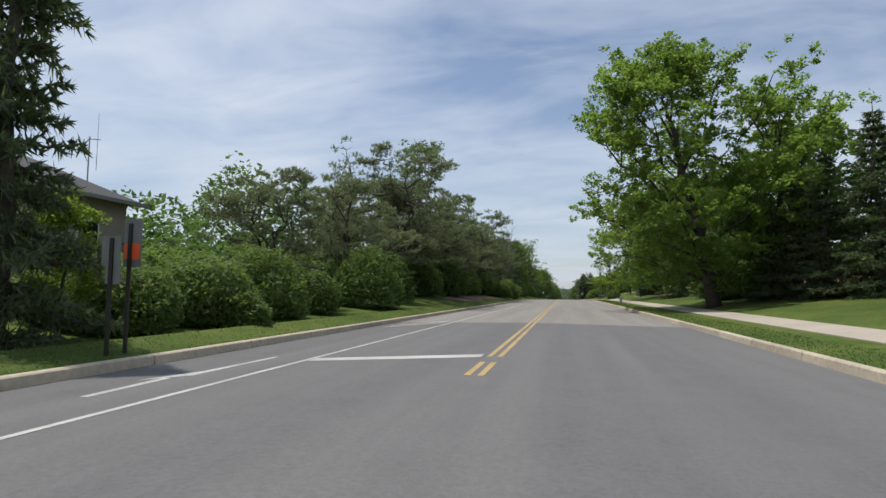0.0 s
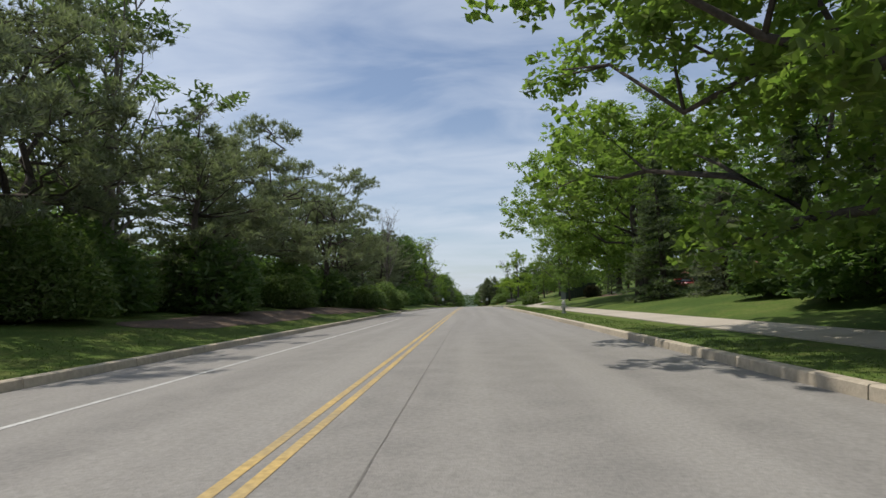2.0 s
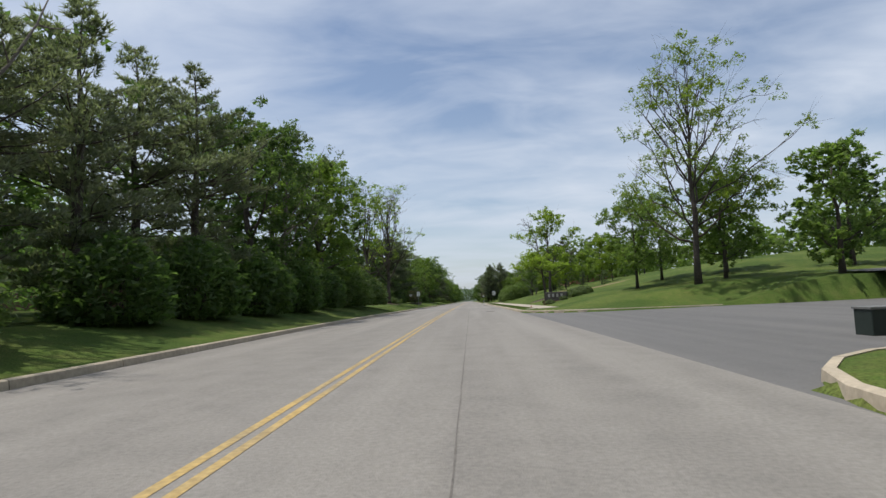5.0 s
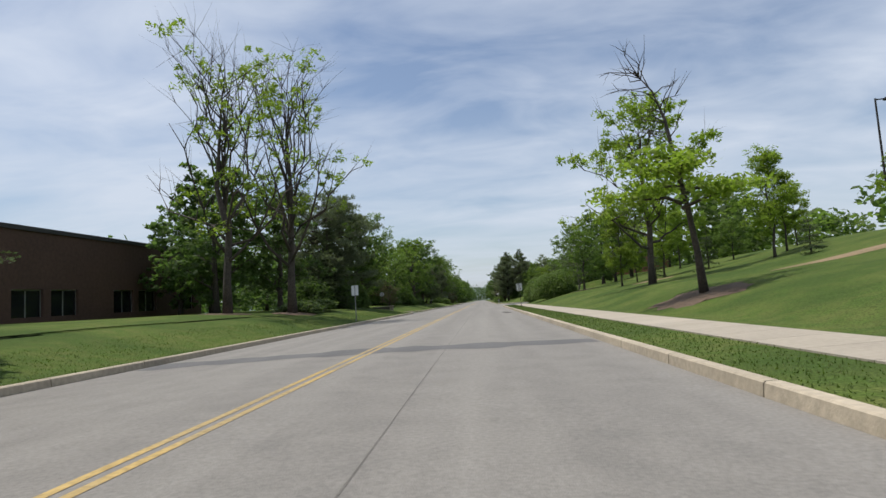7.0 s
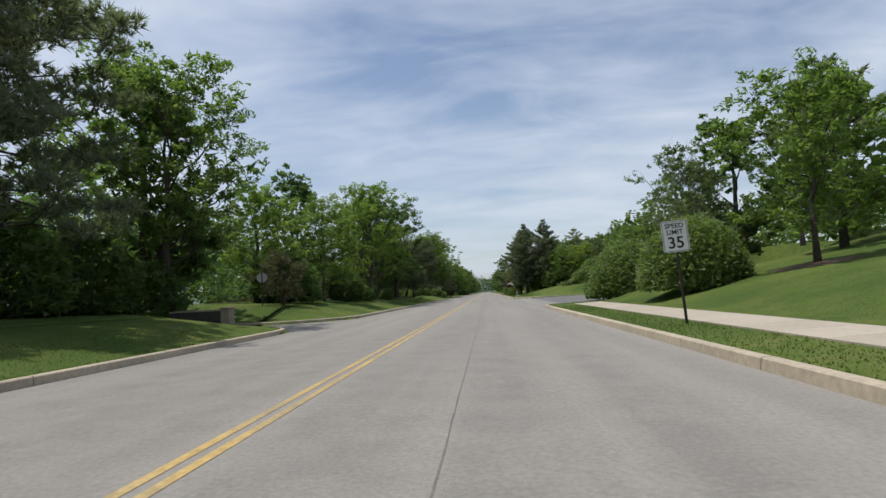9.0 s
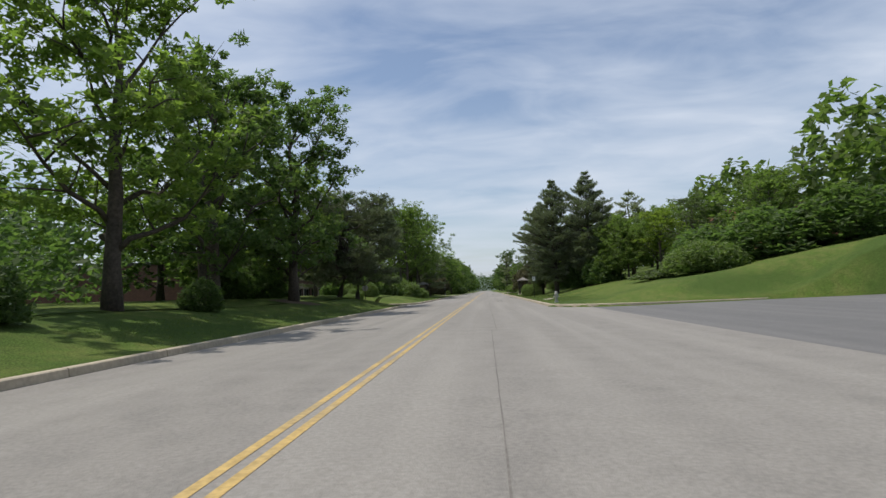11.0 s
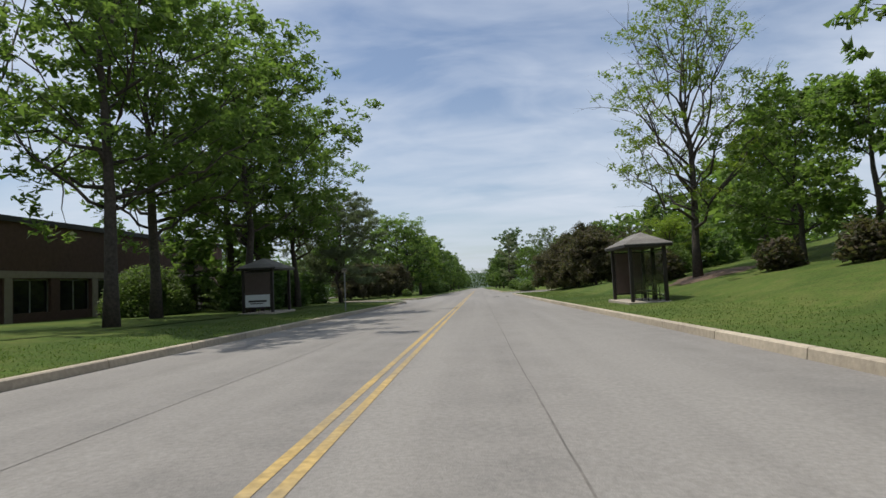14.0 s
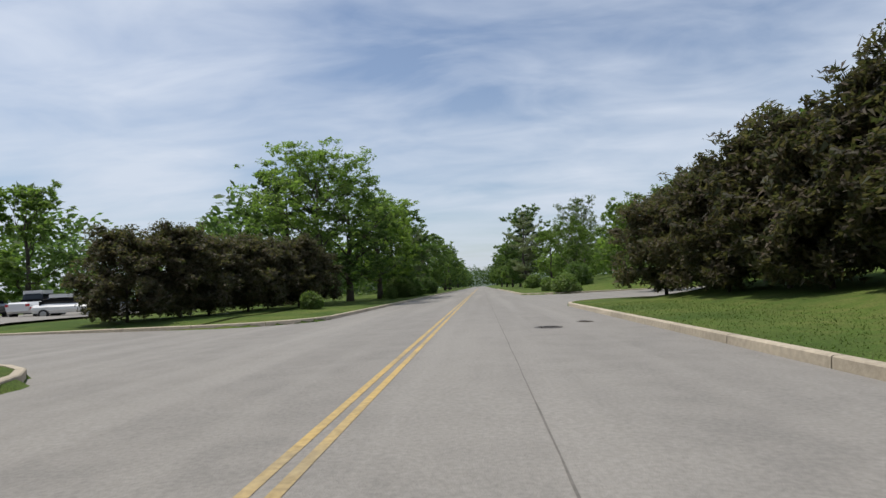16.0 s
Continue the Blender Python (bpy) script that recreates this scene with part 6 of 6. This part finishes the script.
bed(-10.39, 64.49, 1.4, 9.0, MULCH, "strip of dark brown ground under the pines", 13)
bed(-10.42, 79.13, 1.4, 9.0, MULCH, "strip of dark brown ground under the pines", 14)


# ---- house at the corner ----
def house():
    ob = thing("house", pose(-23.97, 26.0, 0.2), "small house with dark hipped roof behind a spruce", "house")
    part("wall", boxes((-4, -4, -0.5, 4, 4, 5.0)), BAND, ob)
    bm = bmesh.new()
    lo = [bm.verts.new(p) for p in ((-4.6, -4.6, 5.0), (4.6, -4.6, 5.0), (4.6, 4.6, 5.0), (-4.6, 4.6, 5.0))]
    hi = [bm.verts.new(p) for p in ((-0.6, 0, 7.2), (0.6, 0, 7.2))]
    bm.faces.new((lo[0], lo[1], hi[1], hi[0])); bm.faces.new((lo[1], lo[2], hi[1])); bm.faces.new((lo[2], lo[3], hi[0], hi[1])); bm.faces.new((lo[3], lo[0], hi[0])); bm.faces.new(lo[::-1])
    part("roof", bm, ROOF_EDGE, ob)
    part("gutter", boxes((4.55, -4.65, 4.86, 4.72, 4.65, 5.02)), SIGN_BACK, ob)
    part("gutter", boxes((-4.65, -4.72, 4.86, 4.65, -4.55, 5.02)), SIGN_BACK, ob)
    for yy in (-2.2, 1.4):
        win = part("window", boxes((3.98, yy, 2.6, 4.06, yy + 1.1, 4.0)), SIGN_WHITE, ob)
        part("pane", boxes((4.062, yy + 0.08, 2.68, 4.07, yy + 1.02, 3.92)), PANE, win)
    an = thing("roof_antenna", pose(-23.1, 30.8, 5.2), "thin radio antenna with a crossbar above the roof", "antenna")
    bm = bmesh.new()
    tube(bm, [(0, 0, -4.9), (0, 0, 3.6)], [0.035, 0.03], 8)
    part("mast", bm, STEEL, an)
    bm = bmesh.new()
    tube(bm, [(-0.1, 0, 3.5), (0.55, 0.1, 3.45)], [0.025, 0.025], 6)
    tube(bm, [(0.4, 0.08, 1.9), (0.4, 0.08, 4.8)], [0.015, 0.008], 6)
    part("whip", bm, STEEL, an)


house()


# ---- parked cars ----
def car(x, y, turn, colour, label, kind="sedan", z=None):
    """A car facing +x: lofted body, glasshouse, wheels, lamps."""
    paint = bpy.data.materials.new("car_paint")
    paint.use_nodes = True
    b = paint.node_tree.nodes["Principled BSDF"]
    b.inputs["Base Color"].default_value, b.inputs["Roughness"].default_value = (*colour, 1), 0.28
    b.inputs["Coat Weight"].default_value = 0.6
    ob = thing("car", pose(x, y, land(x, y) + 0.12 if z is None else z, 0, 0, turn), label, "car", "parked cars")
    tall = 1.45 if kind == "sedan" else 1.75
    L_, W = 4.6, 1.8
    belt = tall * 0.60

    def loft(name, sections, mat, parent, label_=""):
        bm = bmesh.new()
        rings = []
        for px, z0, z1, w in sections:
            r = 0.12 * w
            rings.append([bm.verts.new((px, yy, zz)) for yy, zz in ((-w / 2, z0 + r), (-w / 2 + r * 0.5, z0), (w / 2 - r * 0.5, z0), (w / 2, z0 + r), (w / 2, z1 - r), (w / 2 - r, z1), (-w / 2 + r, z1), (-w / 2, z1 - r))])
        for r0, r1 in zip(rings, rings[1:]):
            for k in range(8):
                bm.faces.new((r0[k], r0[(k + 1) % 8], r1[(k + 1) % 8], r1[k]))
        bm.faces.new(rings[0][::-1]); bm.faces.new(rings[-1])
        bmesh.ops.recalc_face_normals(bm, faces=bm.faces)
        return part(name, bm, mat, parent, label_, smooth=False)

    rear = 0.72 if kind == "pickup" else belt
    body = loft("body", [(-L_ / 2, 0.42, belt * 0.9, W * 0.86), (-L_ / 2 + 0.2, 0.26, belt, W * 0.97), (-0.9, 0.24, belt + 0.02, W), (0.8, 0.24, belt, W), (1.6, 0.26, belt - 0.06, W * 0.97), (L_ / 2 - 0.1, 0.34, belt - 0.18, W * 0.88), (L_ / 2, 0.42, belt - 0.32, W * 0.78)], paint, ob)
    if kind == "pickup":
        loft("cabin_glass", [(-0.75, belt, belt + 0.05, W * 0.84), (-0.6, belt, tall - 0.03, W * 0.76), (0.5, belt, tall - 0.03, W * 0.76), (1.15, belt, belt + 0.05, W * 0.82)], PANE, ob)
        loft("roof", [(-0.62, tall - 0.05, tall + 0.02, W * 0.78), (0.52, tall - 0.05, tall + 0.02, W * 0.78)], paint, ob)
    else:
        back = -1.75 if kind == "sedan" else -2.15
        loft("cabin_glass", [(back, belt, belt + 0.05, W * 0.84), (back + 0.65, belt, tall - 0.03, W * 0.74), (0.35, belt, tall - 0.03, W * 0.74), (1.15, belt, belt + 0.05, W * 0.82)], PANE, ob)
        loft("roof", [(back + 0.6, tall - 0.06, tall + 0.02, W * 0.76), (0.4, tall - 0.06, tall + 0.02, W * 0.76)], paint, ob)
    for px in (-1.42, 1.42):
        for s in (-1, 1):
            bm = bmesh.new()
            tube(bm, [(px, s * (W / 2 - 0.2), 0.2), (px, s * (W / 2 + 0.01), 0.2)], [0.325, 0.325], 18)
            wheel = part("wheel", bm, TYRE, ob)
            bm = bmesh.new()
            tube(bm, [(px, s * (W / 2 + 0.011), 0.2), (px, s * (W / 2 + 0.03), 0.2)], [0.21, 0.17], 12)
            part("rim", bm, ALU, wheel)
    for s in (-1, 1):
        part("headlight", boxes((L_ / 2 - 0.14, s * 0.62 - 0.16, belt - 0.42, L_ / 2 + 0.006, s * 0.62 + 0.16, belt - 0.28), bevel=0.02), SIGN_WHITE, ob)
        part("tail_light", boxes((-L_ / 2 - 0.012, s * 0.68 - 0.12, belt - 0.3, -L_ / 2 + 0.1, s * 0.68 + 0.12, belt - 0.12), bevel=0.02), RED_PAINT, ob)
    return ob


car(30.38, 118.58, 100, (0.30, 0.02, 0.025), "red parked saloon car beyond the lawn")
car(32.95, 111.88, 95, (0.03, 0.032, 0.035), "black parked estate car beyond the lawn", "suv")
for x, y, c, k, l, a in ((-32.9, 405.0, (0.7, 0.7, 0.7), "pickup", "white parked pickup truck", 98), (-35.9, 403.4, (0.02, 0.022, 0.025), "suv", "black parked off-road car", 98), (-29.2, 403.6, (0.72, 0.72, 0.71), "sedan", "white parked saloon car", 14),
                         (-30.2, 409.6, (0.3, 0.31, 0.32), "sedan", "silver parked saloon car", 98), (-27.2, 411.0, (0.6, 0.6, 0.6), "suv", "pale grey parked car", 98), (-38.6, 406.2, (0.05, 0.055, 0.08), "sedan", "dark blue parked saloon car", 98),
                         (-33.6, 413.4, (0.025, 0.026, 0.03), "sedan", "black parked saloon car", 98)):
    car(x, y, a, c, l + " in the car park", k)


def lot(x0, y0, x1, y1):
    bm = bmesh.new()
    n = 10
    g = [[bm.verts.new((x0 + (x1 - x0) * i / n, y0 + (y1 - y0) * j / n, land(x0 + (x1 - x0) * i / n, y0 + (y1 - y0) * j / n) + 0.14)) for i in range(n + 1)] for j in range(n + 1)]
    for j in range(n):
        for i in range(n):
            bm.faces.new((g[j][i], g[j][i + 1], g[j + 1][i + 1], g[j + 1][i]))
    tagged(part("car_park", bm, ASPHALT, smooth=True), "grey asphalt car park beyond the lawn", "car park", kind="structure")


lot(27, 95, 45, 148)
lot(-42, 386, -24, 420)


# ---- woods behind ----
def woods(name, spots, mat, leaf, per, seed, label):
    rng = np.random.default_rng(seed)
    cs = []
    for x, y, w, h in spots:
        z = land(x, y)
        m = int(per)
        c = rng.normal(size=(m, 3))
        c /= np.linalg.norm(c, axis=1)[:, None]
        c *= rng.uniform(0.55, 1.0, size=(m, 1)) ** 0.5
        lump = 1 + 0.25 * np.sin(c[:, 0] * 5 + x) * np.cos(c[:, 1] * 4 + y)
        cs.append(c * lump[:, None] * [w, w, h * 0.5] + [x, y, z + h * 0.5])
    pts = np.concatenate(cs)
    v, q = spray(rng, pts, leaf)
    tagged(part(name, mesh_from(name, v, q, mat), None), label, "woods", kind="stuff")


r_ = random.Random(9)
woods("far_woods", [(-62 - 10 * (k % 3), -20 + 11 * k, 7.5, 13 + 3 * r_.random()) for k in range(52)], LEAF_DARK, 0.62, 950, 81, "dense dark green woods behind the lots")
woods("far_woods", [(62 + 10 * (k % 3), 0 + 11 * k, 7.5, 9 + 3 * r_.random()) for k in range(46)], LEAF, 0.75, 700, 82, "green woods along the top of the bank")
woods("far_woods", [(-30 + (k % 12) * 5.4 + r_.uniform(-2, 2), 690 + 14 * (k // 2), 6.5, 15 + 4 * r_.random()) for k in range(24) if abs(-30 + (k % 12) * 5.4) > 9], LEAF_DARK, 0.8, 380, 83, "woods closing the far end of the road")
woods("far_woods", [(-34 + 5 * k, 905 + 9 * (k % 3), 6.5, 17 + 5 * r_.random()) for k in range(15)], LEAF_DARK, 0.9, 420, 90, "woods across the far end of the road")
woods("far_woods", [(-24 - 6 * (k % 3), 46 + 7.5 * k, 4.5, 8 + 2.5 * r_.random()) for k in range(15)], LEAF_DARK, 0.24, 1700, 84, "dark woods behind the roadside pines")
woods("far_woods", [(22 + 6 * (k % 3), 22 + 7.5 * k, 4.5, 9 + 3 * r_.random()) for k in range(6)], LEAF_DARK, 0.32, 1100, 85, "dark woods behind the large tree")
woods("far_woods", [(24 + 6 * (k % 3), 375 + 9 * k, 5.0, 8 + 3 * r_.random()) for k in range(24)], LEAF, 0.55, 900, 86, "green trees beyond the side road")
woods("far_woods", [(-26 - 6 * (k % 3), 425 + 9 * k, 5.0, 10 + 3 * r_.random()) for k in range(20)], LEAF_DARK, 0.55, 900, 87, "green trees beyond the car park")
woods("far_woods", [(-24 - 5 * (k % 3), 212 + 7 * k, 4.5, 9 + 3 * r_.random()) for k in range(11)], LEAF_DARK, 0.3, 1100, 88, "dark trees behind the left verge")
woods("far_woods", [(30 + 6 * (k % 3), 228 + 7 * k, 4.5, 9 + 3 * r_.random()) for k in range(14) if not 3 < k < 9], LEAF, 0.55, 900, 89, "green trees on top of the bank")


woods("far_woods", [(-36 - 7 * (k % 3), 222 + 7 * k, 5.0, 9 + 3 * r_.random()) for k in range(11)], LEAF_DARK, 0.5, 800, 95, "trees behind the second drive")


# ---- grass blades on the near verges ----
def verge_grass(seed, x0, x1, y0, y1, per, name="grass_tufts"):
    rng = np.random.default_rng(seed)
    n = int((x1 - x0) * (y1 - y0) * per)
    xs, ys = rng.uniform(x0, x1, n), rng.uniform(y0, y1, n)
    keep = [i for i in range(n) if not in_drive(xs[i], ys[i]) and not any(abs(ys[i] - e) < 5.3 and a for e, a in [(a_, True) for s, a0, b0 in DRIVES if (s > 0) == (x0 > 0) for a_ in (a0 - 2.5, b0 + 2.5)])]
    xs, ys = xs[keep], ys[keep]
    zs = np.array([land(a, b) for a, b in zip(xs, ys)])
    n = len(xs)
    az, h = rng.uniform(0, 6.28, n), rng.uniform(0.022, 0.055, n)
    w = rng.uniform(0.010, 0.022, n)
    lean_ = rng.normal(scale=0.45, size=(n, 2)) * h[:, None]
    c, s = np.cos(az) * w, np.sin(az) * w
    base = np.stack([xs, ys, zs - 0.01], 1)
    v = np.stack([base + np.stack([c, s, 0 * c], 1), base - np.stack([c, s, 0 * c], 1), base + np.stack([lean_[:, 0], lean_[:, 1], h], 1)], 1).reshape(-1, 3)
    tagged(part(name, mesh_from(name, v, np.arange(3 * n).reshape(n, 3), BLADE), None), "short mown grass blades along the kerb", "grass", kind="stuff")


verge_grass(91, ROAD_R + 0.19, ROAD_R + 1.6, 16, 236, 140)
verge_grass(92, ROAD_R + 0.19, ROAD_R + 4.6, 284, 396, 80)
verge_grass(93, ROAD_L - 2.6, ROAD_L - 0.19, 12, 96, 70)
verge_grass(94, ROAD_L - 3.0, ROAD_L - 0.19, 160, 223, 90)
verge_grass(95, ROAD_L - 3.0, ROAD_L - 0.19, 258, 372, 80)

# ---- small pieces: sidewalk slabs and kerb lengths ----
walk_owner = tagged(new("sidewalk"), "pale concrete sidewalk of square slabs between grass strips", "sidewalk", kind="structure")
for y in WALK_WORK:
    bm = bmesh.new()
    x0, x1 = (6.6, 8.3) if y < 110 else (5.95, 7.45)
    top = [bm.verts.new((px, py, land(px, py) + 0.03)) for px, py in ((x0, y + 0.008), (x1, y + 0.008), (x1, y + 1.512), (x0, y + 1.512))]
    low = [bm.verts.new(v.co - Vector((0, 0, 0.15))) for v in top]
    bm.faces.new(top)
    for k in range(4):
        bm.faces.new((low[k], low[(k + 1) % 4], top[(k + 1) % 4], top[k]))
    part("slab", bm, CONCRETE, walk_owner)
# the walk swings off up the bank before the side road
bend_ = [Vector(q) for q in ((7.45, 105.2), (7.75, 107.2), (8.6, 109.3), (9.7, 111.4), (10.7, 113.6), (11.5, 115.8), (12.0, 118.0))]
for p, q in zip(bend_, bend_[1:]):
    side_ = Vector(((q - p).y, -(q - p).x)).normalized() * 0.98
    bm = bmesh.new()
    top = [bm.verts.new((c.x, c.y, land(c.x, c.y) + 0.045)) for c in (p - side_, p + side_, q + side_ * 0.99, q - side_ * 0.99)]
    low = [bm.verts.new(v.co - Vector((0, 0, 0.2))) for v in top]
    bm.faces.new(top)
    for k in range(4):
        bm.faces.new((low[k], low[(k + 1) % 4], top[(k + 1) % 4], top[k]))
    part("slab", bm, CONCRETE, walk_owner)
for owner, work in KERB_WORK:
    for bm in work:
        part("kerb_stone", bm, KERB, owner)
